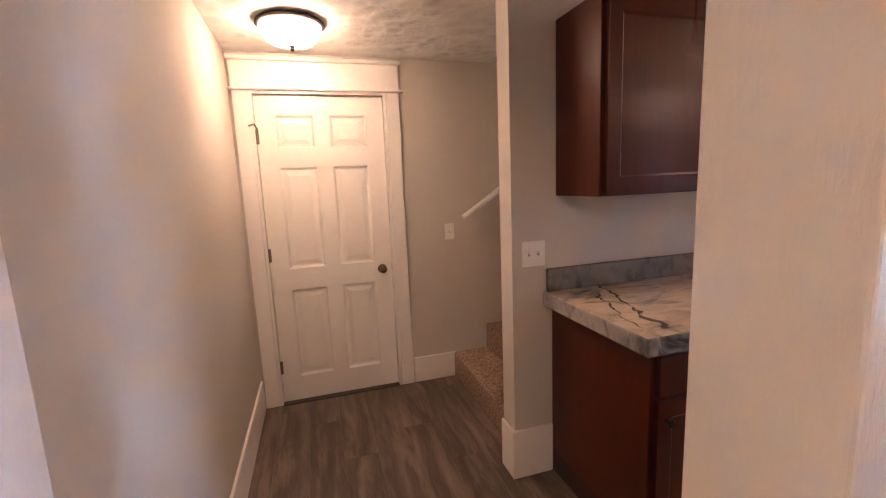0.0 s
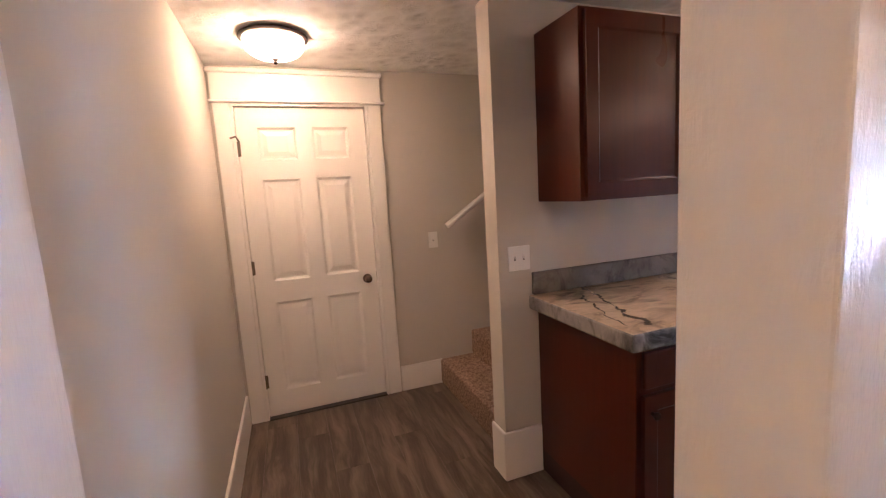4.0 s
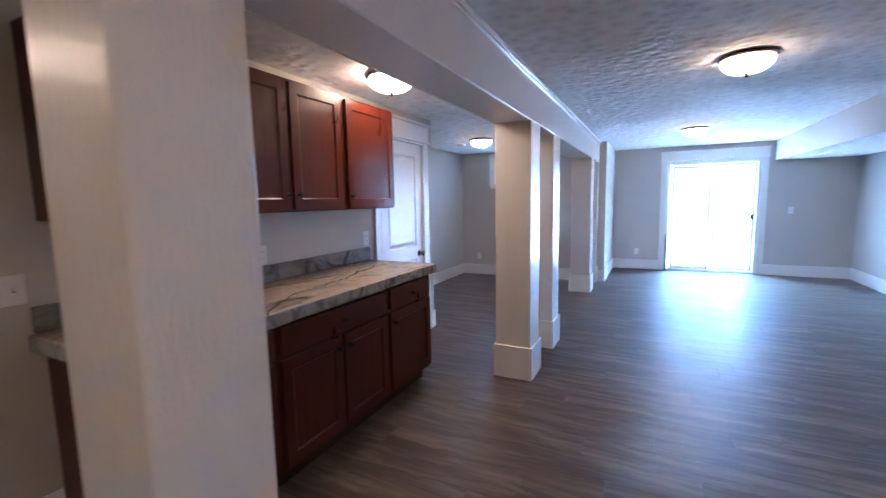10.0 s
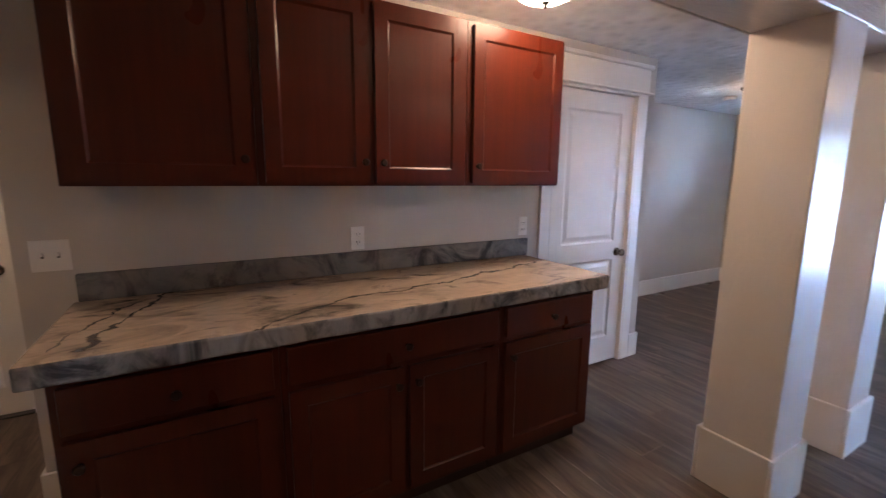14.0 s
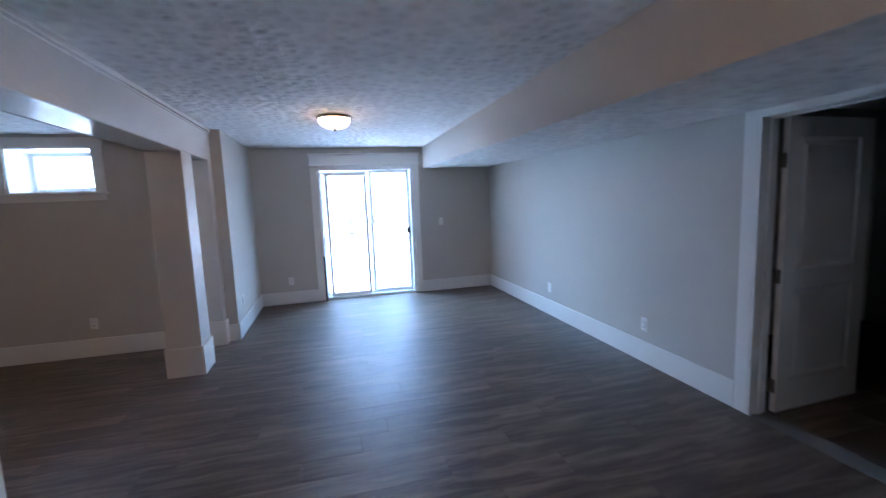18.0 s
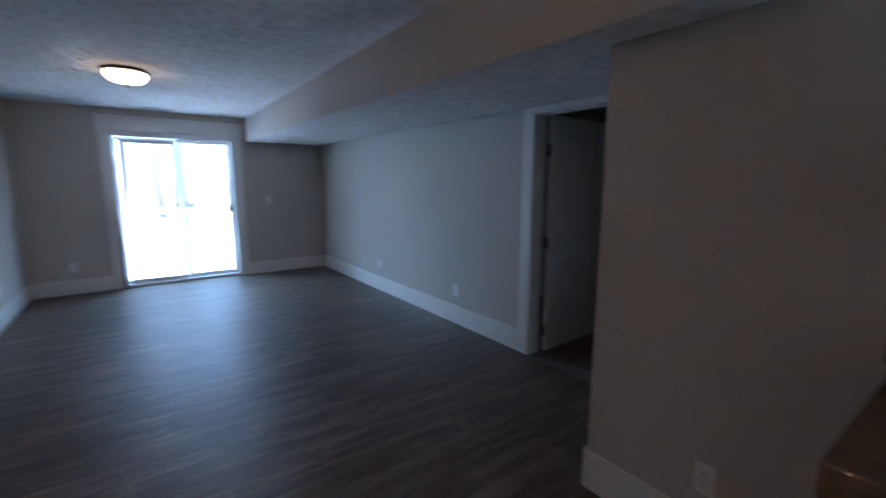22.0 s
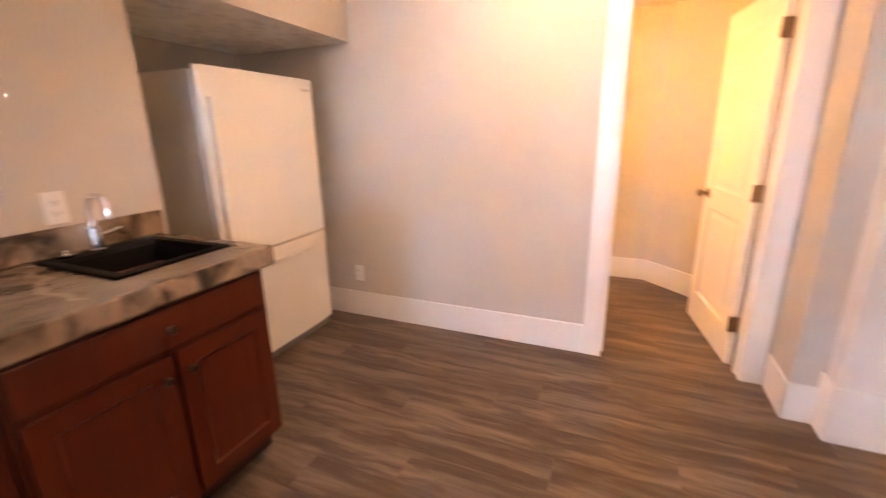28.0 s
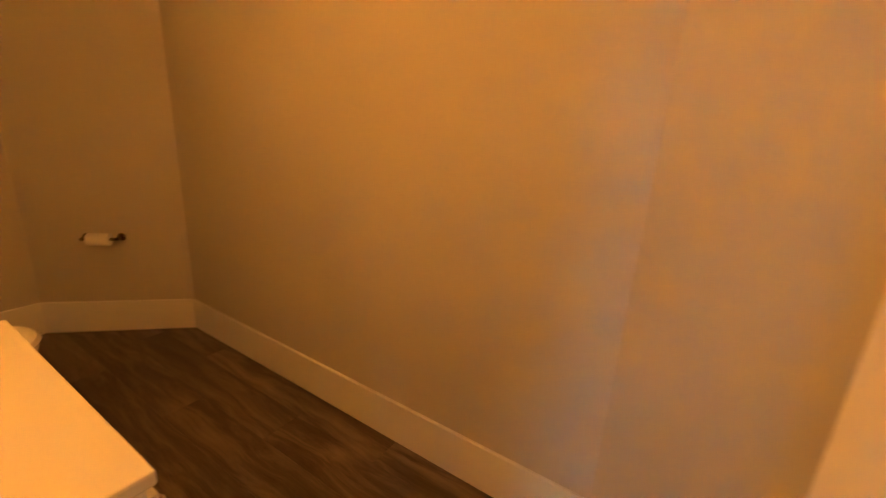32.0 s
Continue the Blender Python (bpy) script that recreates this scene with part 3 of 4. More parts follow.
def door_set(name, label, m, w, h, cw, header=True, left=True, right=True, depth=0.12, lip=0.03, stop=0.0):
    """Jamb and casing round an opening w wide and h high; local x along the wall, -y out of it."""
    d = tagged(thing(name, label, "door", at=m), kind="structure")
    if left:
        part("casing", boxes((-cw, -0.002, -0.018, -0.001, 0, h), bevel=0.003), TRIM, d)
    if right:
        part("casing", boxes((w + 0.002, w + cw, -0.018, -0.001, 0, h), bevel=0.003), TRIM, d)
    part("jamb", boxes((-0.001, 0.016, -0.016, depth, 0, h - 0.001), (w - 0.016, w + 0.001, -0.016, depth, 0, h - 0.001), (0.016, w - 0.016, -0.016, depth, h - 0.017, h - 0.001)), TRIM, d)
    if stop:
        part("stop", boxes((0.0165, 0.027, stop, stop + 0.034, 0, h - 0.018), (w - 0.027, w - 0.0165, stop, stop + 0.034, 0, h - 0.018), (0.027, w - 0.027, stop, stop + 0.034, h - 0.029, h - 0.018), bevel=0.003), TRIM, d)
    if header:
        part("header", boxes((-cw - 0.004, w + cw + 0.004, -0.022, -0.001, h + 0.014, h + 0.170), bevel=0.003), TRIM, d)
        part("lip", boxes((-cw - lip, w + cw + lip, -0.040, -0.001, h, h + 0.014), bevel=0.004), TRIM, d)
        part("cap", boxes((-cw - 0.018, w + cw + 0.018, -0.040, -0.001, h + 0.170, h + 0.198), bevel=0.006), TRIM, d)
    return d


def six_panels(w, h):
    s, m = 0.115, 0.10
    xa, xb = (s, (w - m) / 2), ((w + m) / 2, w - s)
    return [(x0, x1, z0, z1) for x0, x1 in (xa, xb) for z0, z1 in ((0.165, 0.765), (0.905, 1.555), (1.675, h - 0.12))]


def two_panels(w, h):
    return [(0.115, w - 0.115, 0.20, 0.80), (0.115, w - 0.115, 0.93, h - 0.12)]


# the six-panel door at the hall's end
d1 = door_set("door_1", "closed white six-panel door under a wide header", pose(-1.135, YN, 0), 0.823, 2.03, 0.092)
leaf = panelled("door_leaf", 0.784, 1.996, 0.038, six_panels(0.784, 1.996), DOORWHITE, d1, RAISED, pose(0.0195, 0.012, 0.013))
part("knob", knob_bm(0.718, 0.0, 0.852), KNOB, leaf, "brushed nickel door knob")
for z in (0.20, 0.96, 1.70):
    part("hinge", hinge_bm(-0.002, -0.012, z), STEEL, leaf)
part("hinge_stop", tube([(0.012, -0.022, 1.785), (-0.004, -0.035, 1.818), (-0.036, -0.042, 1.806)], 0.006, 8), STEEL, leaf)
part("latch_plate", boxes((0.7845, 0.787, 0.004, 0.034, 0.83, 0.89)), STEEL, leaf)
part("threshold", boxes((0.016, 0.807, -0.03, 0.10, 0.0, 0.011), bevel=0.003), BLACK, d1, "dark worn threshold strip")

# the two-panel closet door beside the cabinets
d2 = door_set("door_2", "closed white two-panel closet door under a wide header", pose(2.57, YP, 0), 0.802, 1.988, 0.092)
leaf = panelled("door_leaf", 0.762, 1.955, 0.038, two_panels(0.762, 1.955), DOORWHITE, d2, RAISED, pose(0.0195, 0.012, 0.012))
part("knob", knob_bm(0.683, 0.0, 0.850), KNOB, leaf, "brushed nickel door knob")
for z in (0.20, 0.85, 1.66):
    part("hinge", hinge_bm(-0.002, -0.012, z), STEEL, leaf)

# the dark bedroom's open door in the south wall
d3 = door_set("door_3", "open white two-panel door to a dark bedroom", pose(3.895, YS, 0, 0, 0, 180), 0.805, 1.90, 0.095, header=False, right=True, stop=0.050)
part("head_casing", boxes((-0.095, 0.90, -0.018, -0.001, 1.90, 1.938), bevel=0.003), TRIM, d3)
leaf = panelled("door_leaf", 0.765, 1.872, 0.036, two_panels(0.765, 1.872), DOORWHITE, d3, RAISED, pose(0.057, 0.150, 0.012, 0, 0, 92))
part("knob", knob_bm(0.695, 0.036, 0.88, 1), BRONZE, leaf)
for z in (0.14, 0.86, 1.58):
    part("hinge", lathe([(0.0075, z), (0.0075, z + 0.09)], 10, 'Z', (0.0205, 0.136, 0)), STEEL, d3)
    part("hinge_leaf", boxes((0.023, 0.050, 0.146, 0.149, z, z + 0.09), bevel=0.001), STEEL, d3)
part("threshold", boxes((0.017, 0.788, -0.008, 0.124, -0.011, 0.004), bevel=0.002), GASKET, d3, "dark grey floor transition strip")

# the bathroom's open door in the west wall
d4 = door_set("door_4", "open white two-panel bathroom door", pose(XB, -2.353, 0, 0, 0, 90), 0.733, 1.985, 0.092, right=False, stop=0.050)
part("casing", boxes((0.735, 0.818, -0.018, -0.001, 0, 1.985), bevel=0.003), TRIM, d4)
leaf = panelled("door_leaf", 0.725, 1.95, 0.036, two_panels(0.725, 1.95), DOORWHITE, d4, RAISED, pose(0.711, 0.142, 0.012, 0, 0, 98.5))
part("knob", knob_bm(0.655, 0.036, 0.885, 1, 0.025), KNOB, leaf)
part("knob", knob_bm(0.655, 0.0, 0.885, -1, 0.025), KNOB, leaf)
for z in (0.20, 0.93, 1.70):
    part("hinge", boxes((-0.003, 0.0, 0.0, 0.036, z, z + 0.09)), KNOB, leaf)
    part("hinge_pin", lathe([(0.007, z), (0.007, z + 0.09)], 10, 'Z', (-0.006, 0.044, 0)), KNOB, leaf)
part("strike_plate", boxes((0.0155, 0.018, 0.088, 0.112, 0.870, 0.925)), BRONZE, d4)

# the sliding door in the east wall
sd = tagged(thing("door_5", "white vinyl sliding patio door with snow outside", "door", at=pose(XE, -2.36, 0, 0, 0, -90)), kind="structure")
part("casing", boxes((-0.095, -0.002, -0.018, -0.001, 0, 2.03), bevel=0.003), TRIM, sd)
part("casing", boxes((1.442, 1.535, -0.018, -0.001, 0, 2.03), bevel=0.003), TRIM, sd)
part("header", boxes((-0.100, 1.540, -0.022, -0.001, 2.044, 2.190), bevel=0.003), TRIM, sd)
part("lip", boxes((-0.118, 1.558, -0.036, -0.001, 2.03, 2.044), bevel=0.004), TRIM, sd)
part("cap", boxes((-0.112, 1.552, -0.036, -0.001, 2.190, 2.215), bevel=0.005), TRIM, sd)
part("frame", boxes((0.0, 0.045, 0.0, 0.20, 0.0, 2.03), (1.395, 1.44, 0.0, 0.20, 0.0, 2.03), (0.045, 1.395, 0.0, 0.20, 1.965, 2.03), (0.045, 1.395, 0.02, 0.20, 0.0, 0.035), bevel=0.003), VINYL, sd)


def sash(x0, x1, y0, y1, z0, z1, st, parent):
    p = part("sash", boxes((x0, x0 + st, y0, y1, z0, z1), (x1 - st, x1, y0, y1, z0, z1), (x0 + st, x1 - st, y0, y1, z0, z0 + st * 1.2), (x0 + st, x1 - st, y0, y1, z1 - st, z1), bevel=0.003), VINYL, parent)
    g = part("pane", boxes((x0 + st - 0.004, x1 - st + 0.004, (y0 + y1) / 2 - 0.003, (y0 + y1) / 2 + 0.003, z0 + st, z1 - st + 0.004)), GLASS, p)
    g.visible_shadow = False
    return p


sash(0.10, 0.725, 0.055, 0.095, 0.036, 1.935, 0.046, sd)
sash(0.046, 0.775, 0.152, 0.185, 0.036, 1.963, 0.030, sd)
act = sash(0.765, 1.394, 0.105, 0.145, 0.036, 1.963, 0.046, sd)
bm = lathe([(0.050, 0.072), (0.054, 0.078), (0.054, 0.098), (0.050, 0.104)], 28, 'Y', (1.374, 0, 1.01))
bmesh.ops.bisect_plane(bm, geom=bm.verts[:] + bm.edges[:] + bm.faces[:], plane_co=(1.374, 0, 0), plane_no=(1, 0, 0), clear_outer=True)
bmesh.ops.holes_fill(bm, edges=bm.edges[:])
part("handle", bm, BLACK, act, "black half-round door pull")

bar = thing("security_bar", "dark wooden bar standing against the patio door jamb", "security bar", at=pose(8.44, -2.385, 0))
part("rod", tube([(0, 0, 0.0), (0.012, 0.0, 0.68)], 0.013, 8), BLACK, bar)

# the high window of the bay
w1 = tagged(thing("window_1", "small high basement window with deep white reveal", "window", at=pose(XN, 0.455, 0, 0, 0, -90)), kind="structure")
part("casing", boxes((-0.098, -0.001, -0.018, -0.001, 1.685, 2.125), bevel=0.003), TRIM, w1)
part("casing", boxes((0.727, 0.824, -0.018, -0.001, 1.685, 2.125), bevel=0.003), TRIM, w1)
part("head_casing", boxes((-0.108, 0.834, -0.022, -0.001, 2.126, 2.218), bevel=0.003), TRIM, w1)
part("apron", boxes((-0.085, 0.811, -0.018, -0.001, 1.600, 1.662), bevel=0.003), TRIM, w1)
part("window_sill", boxes((-0.112, 0.838, -0.034, -0.001, 1.662, 1.6845), bevel=0.004), TRIM, w1)
part("reveal", boxes((0.0005, 0.012, 0.0, 0.36, 1.697, 2.113), (0.714, 0.7255, 0.0, 0.36, 1.697, 2.113), (0.0005, 0.7255, 0.0, 0.36, 1.6855, 1.697), (0.0005, 0.7255, 0.0, 0.36, 2.113, 2.1245)), TRIM, w1)
sash(0.014, 0.712, 0.345, 0.395, 1.698, 2.111, 0.042, w1)

# ---------------------------------------------------------------- stairs
stairs = tagged(thing("stairs", "steep stairs covered in brown speckled carpet", "stairs", at=pose(0.095, 0, 0)), kind="structure")
for i in range(11):
    bm = boxes((0.262 * i, 0.262 * (i + 1) + 0.03, 0.136, YN - 0.001, max(0, 0.186 * (i - 1)) + (0.001 if i else 0), 0.186 * (i + 1) - 0.0015 * (i % 2)), bevel=0.014, seg=2)
    part("step", bm, CARPET, stairs)
rail = thing("handrail", "round white-painted wooden handrail on the stair wall", "handrail", at=pose(0.185, YN - 0.065, 1.184))
part("rail", tube([(0, 0, 0), (1.6, 0, 1.06)], 0.021, 14), TRIM, rail)
for x in (0.35, 1.25):
    part("bracket", tube([(x, 0.0, 0.6625 * x - 0.02), (x, 0.03, 0.6625 * x - 0.05), (x, 0.064, 0.6625 * x - 0.05)], 0.007, 8), NICKEL, rail)


# ---------------------------------------------------------------- cabinets
def small_knob(x, y, z):
    return lathe([(0.008, y), (0.006, y - 0.012), (0.014, y - 0.017), (0.0155, y - 0.023), (0.011, y - 0.028)], 14, 'Y', (x, 0, z))


def front(kind, x0, x1, z0, z1, knob, parent, flat=False):
    """A door or drawer front on a cabinet face at y = 0; knob: (x, z) or None."""
    st = 0.058 if not flat else 0.030
    w, h = x1 - x0, z1 - z0
    if flat:
        ob = part(kind, boxes((x0, x1, -0.020, -0.0015, z0, z1), bevel=0.005, seg=2), CHERRY, parent)
    else:
        ob = panelled(kind, w, h, 0.0185, [(st, w - st, st, h - st)], CHERRY, parent, ((0, 0), (0.004, 0.004), (0.009, 0.0075)), pose(x0, -0.020, z0), back=False)
    if knob:
        bm = small_knob(knob[0], -0.020, knob[1]) if flat else small_knob(knob[0] - x0, 0.0, knob[1] - z0)
        part("knob", bm, BRONZE, ob, "small dark bronze knob")
    return ob


def cabinet(m, w, depth, z0, z1, fronts, label, group, toe=True):
    c = thing("cabinet", label, "cabinet", group, m)
    part("body", boxes((0.0, w, 0.0, depth, z0, z1), bevel=0.002), CHERRY, c)
    if toe:
        part("toe_kick", boxes((0.002, w - 0.002, 0.075, depth, 0.0, z0)), CHERRYDARK, c)
    for f in fronts:
        front(*f[:5], f[5], c, f[0] == "drawer_front")
    return c


UL, BL = "cherry-stained shaker wall cabinet with small dark knobs", "cherry-stained base cabinet under the marbled worktop"
ug, bg, wg = "kitchen wall cabinets", "kitchen base cabinets", "wet-bar base cabinets"
uz0, uz1 = 1.355, 2.098
cabinet(pose(0.236, -0.293, 0), 0.569, 0.306, uz0, uz1, [("door", 0.020, 0.553, uz0 + 0.014, uz1 - 0.018, (0.528, 1.452))], UL, ug, False)
cabinet(pose(0.806, -0.293, 0), 0.919, 0.306, uz0, uz1, [("door", 0.026, 0.432, uz0 + 0.014, uz1 - 0.018, (0.408, 1.452)), ("door", 0.462, 0.893, uz0 + 0.014, uz1 - 0.018, (0.488, 1.452))], UL, ug, False)
cabinet(pose(1.726, -0.293, 0), 0.600, 0.306, uz0, uz1, [("door", 0.028, 0.582, uz0 + 0.014, uz1 - 0.018, (0.052, 1.448))], UL, ug, False)


def base_fronts(w, doors, z1=0.842):
    rows = [("drawer_front", 0.022, w - 0.022, 0.692, z1 - 0.012, (w / 2, 0.755))]
    if doors == 1:
        rows.append(("door", 0.022, w - 0.022, 0.135, 0.668, (0.055, 0.60)))
    elif doors == 2:
        rows += [("door", 0.022, w / 2 - 0.012, 0.135, 0.668, (w / 2 - 0.042, 0.60)), ("door", w / 2 + 0.012, w - 0.022, 0.135, 0.668, (w / 2 + 0.042, 0.60))]
    else:
        rows += [("drawer_front", 0.022, w - 0.022, 0.410, 0.645, (w / 2, 0.525)), ("drawer_front", 0.022, w - 0.022, 0.135, 0.385, (w / 2, 0.26))]
    return rows


cabinet(pose(0.216, -0.602, 0), 0.585, 0.615, 0.11, 0.846, base_fronts(0.585, 1), BL, bg)
cabinet(pose(0.802, -0.602, 0), 0.919, 0.615, 0.11, 0.846, base_fronts(0.919, 2), BL, bg)
cabinet(pose(1.722, -0.602, 0), 0.586, 0.615, 0.11, 0.846, base_fronts(0.586, 1), BL, bg)

WBY = -3.565
WL = "cherry-stained base cabinet of the wet bar"
cabinet(pose(1.760, WBY, 0, 0, 0, 180), 0.375, 0.608, 0.11, 0.836, base_fronts(0.375, 3, 0.834), "cherry-stained three-drawer base cabinet of the wet bar", wg)
cabinet(pose(1.384, WBY, 0, 0, 0, 180), 0.808, 0.608, 0.11, 0.836, base_fronts(0.808, 2, 0.834), WL, wg)
cabinet(pose(0.575, WBY, 0, 0, 0, 180), 0.797, 0.608, 0.11, 0.836, base_fronts(0.797, 2, 0.834), WL + " below the sink", wg)


def worktop(x0, x1, y0, y1, z0, z1, hole=None, wavy=1):
    """A slab with eased edges, and a hole for a sink where it has one."""
    bm = bmesh.new()
    xs = sorted({x0, x1, *((hole[0], hole[1]) if hole else ())})
    ys = sorted({y0, y1, *((hole[2], hole[3]) if hole else ())})
    for xa, xb in zip(xs, xs[1:]):
        for ya, yb in zip(ys, ys[1:]):
            if not (hole and xa >= hole[0] and xb <= hole[1] and ya >= hole[2] and yb <= hole[3]):
                bm.faces.new([bm.verts.new((x, y, z0)) for x, y in ((xa, ya), (xa, yb), (xb, yb), (xb, ya))])
    bmesh.ops.remove_doubles(bm, verts=bm.verts, dist=0.0005)
    g = bmesh.ops.extrude_face_region(bm, geom=list(bm.faces))
    for v in g["geom"]:
        if isinstance(v, bmesh.types.BMVert):
            v.co.z = z1
    bmesh.ops.recalc_face_normals(bm, faces=bm.faces)
    on = lambda v: abs(v.co.x - x0) < 1e-5 or abs(v.co.x - x1) < 1e-5 or abs(v.co.y - y0) < 1e-5 or abs(v.co.y - y1) < 1e-5
    es = [e for e in bm.edges if all(on(v) for v in e.verts) and len(e.link_faces) == 2 and e.link_faces[0].normal.dot(e.link_faces[1].normal) < 0.5]
    bmesh.ops.bevel(bm, geom=es, offset=0.009, segments=2, affect='EDGES', profile=0.5)
    # the poured edge is not quite straight
    long_edges = [e for e in bm.edges if abs(e.verts[0].co.x - e.verts[1].co.x) > 1.0 and min(v.co.y for v in e.verts) < y0 + 0.02 or abs(e.verts[0].co.x - e.verts[1].co.x) > 1.0 and max(v.co.y for v in e.verts) > y1 - 0.02]
    bmesh.ops.subdivide_edges(bm, edges=long_edges, cuts=60)
    room_side = y0 if wavy < 0 else y1
    for v in bm.verts:
        if abs(v.co.y - room_side) < 0.02:
            v.co.y += 0.004 * noise.noise((v.co.x * 9, v.co.z * 12, 1.0)) + 0.0025 * noise.noise((v.co.x * 31, v.co.z * 25, 2.0))
            if v.co.z < (z0 + z1) / 2:
                v.co.z += 0.005 * noise.noise((v.co.x * 7, 0.0, 5.0))
    return bm


def edged(ob, edge):
    """Give a slab's upright faces their own pour."""
    ob.data.materials.append(edge)
    for p in ob.data.polygons:
        p.material_index = 1 if abs(p.normal.z) < 0.5 else 0
    return ob


top1 = thing("worktop", "thick cream and grey marbled worktop with dark veins", "worktop", at=pose(0, 0, 0))
edged(part("slab", worktop(0.165, 2.374, -0.642, YP - 0.002, 0.847, 0.916, wavy=-1), MARBLE, top1), MARBLE_EDGE)
part("backsplash", boxes((0.184, 2.384, YP - 0.023, YP - 0.002, 0.9165, 1.024), bevel=0.004), SLATE, top1)
top2 = thing("worktop", "thick taupe marbled wet-bar worktop with dark veins", "worktop", at=pose(0, 0, 0))
edged(part("slab", worktop(-0.262, 1.795, YWB + 0.002, -3.524, 0.837, 0.912, (-0.165, 0.200, -4.085, -3.685)), MARBLE2, top2), MARBLE2_EDGE)
part("backsplash", boxes((-0.272, 1.810, YWB + 0.002, YWB + 0.022, 0.9125, 1.012), bevel=0.004), MARBLE2_EDGE, top2)

# sink, tap and strainer
sink = thing("sink", "black composite drop-in bar sink", "sink", at=pose(0, 0, 0))
bm = bmesh.new()
rim = [(-0.185, 0.220, -4.105, -3.665, 0.9125), (-0.185, 0.220, -4.105, -3.665, 0.9205), (-0.178, 0.213, -4.098, -3.672, 0.9225), (-0.150, 0.185, -4.035, -3.700, 0.9205), (-0.143, 0.178, -4.028, -3.707, 0.905), (-0.128, 0.163, -4.010, -3.725, 0.735), (-0.105, 0.140, -3.985, -3.750, 0.722)]
rings = [[bm.verts.new((x, y, z)) for x, y in ((a, c), (b, c), (b, d), (a, d))] for a, b, c, d, z in rim]
for p, q in zip(rings, rings[1:]):
    for i in range(4):
        bm.faces.new((p[i], p[(i + 1) % 4], q[(i + 1) % 4], q[i]))
bm.faces.new(rings[-1])
bmesh.ops.recalc_face_normals(bm, faces=bm.faces)
part("basin", bm, SINKBLACK, sink)
part("drain", lathe([(0.040, 0.7235), (0.040, 0.7255), (0.015, 0.7245)], 20, 'Z', (0.018, -3.868, 0)), CHROME, sink)
tap = thing("tap", "chrome gooseneck bar tap behind the sink", "tap", at=pose(0.042, -4.070, 0.9205))
part("body", lathe([(0.026, 0), (0.026, 0.006), (0.020, 0.012), (0.019, 0.085), (0.012, 0.092)], 18), CHROME, tap)
arc = [(0, 0, 0.088), (0, 0, 0.150)] + [(0, 0.055 - 0.055 * math.cos(a), 0.150 + 0.055 * math.sin(a)) for a in [math.pi * k / 10 for k in range(1, 11)]] + [(0, 0.110, 0.125)]
part("spout", tube(arc, 0.0105, 12), CHROME, tap)
part("lever", tube([(-0.015, 0, 0.055), (-0.045, 0.006, 0.060), (-0.085, 0.012, 0.070)], 0.007, 10), CHROME, tap)
strainer = thing("sink_strainer", "small steel sink strainer resting on the rim", "strainer", at=pose(0.150, -4.055, 0.9225))
part("cup", lathe([(0.020, 0.0), (0.026, 0.006), (0.040, 0.012), (0.041, 0.014), (0.024, 0.010), (0.004, 0.018), (0.006, 0.028)], 18), CHROME, strainer)
for x, y in ((0.795, -4.145), (0.60, -3.60)):
    screw = thing("loose_screw", "small shiny screw lying on the worktop", "screw", at=pose(x, y, 0.9155, 0, 90, 25))
    part("shank", lathe([(0.004, 0.0), (0.0045, 0.003), (0.002, 0.004), (0.0018, 0.028)], 8), CHROME, screw)

# the open-bottomed box above the wet bar
hood = thing("range_hood_box", "plain off-white boxed chase, open underneath, above the wet bar", "boxed chase", at=pose(0, 0, 0))
part("front_panel", boxes((0.607, 1.762, -3.797, -3.777, 1.550, 1.899)), CHASE, hood)
part("end_panel", boxes((0.607, 0.627, YWB + 0.001, -3.797, 1.552, 1.890)), CHASE, hood)
part("end_panel", boxes((1.742, 1.762, YWB + 0.001, -3.797, 1.552, 1.899)), CHASE, hood)
part("edge_bead", boxes((0.605, 1.764, -3.799, -3.7755, 1.5475, 1.5535)), TRIM, hood)
part("edge_bead", boxes((0.6045, 0.629, YWB + 0.001, -3.799, 1.5475, 1.5535)), TRIM, hood)

# ---------------------------------------------------------------- fridge
fr = thing("fridge", "off-white bottom-freezer fridge standing in an alcove", "fridge", at=pose(-0.541, -4.132, 0, 0, 0, 180))
part("body", boxes((0.004, 0.796, 0.055, 0.735, 0.045, 1.622), bevel=0.008, seg=2), FRIDGE, fr)
part("grille", boxes((0.015, 0.785, 0.03, 0.06, 0.012, 0.062)), GASKET, fr)
part("gasket", boxes((0.010, 0.790, 0.046, 0.0545, 0.080, 1.615)), GASKET, fr)


def curved_front(x0, x1, z0, z1, bow=0.016, n=12):
    bm = bmesh.new()
    cols = []
    for i in range(n + 1):
        u = i / n
        y = 0.018 - bow * (1 - (2 * u - 1) ** 4)
        x = x0 + (x1 - x0) * u
        cols.append([bm.verts.new(p) for p in ((x, y, z0), (x, y, z1), (x, 0.046, z1), (x, 0.046, z0))])
    for a, b in zip(cols, cols[1:]):
        for i in range(4):
            f = bm.faces.new((a[i], a[(i + 1) % 4], b[(i + 1) % 4], b[i]))
            f.smooth = i == 0
    bm.faces.new(cols[0]), bm.faces.new(cols[-1])
    bmesh.ops.recalc_face_normals(bm, faces=bm.faces)
    return bm


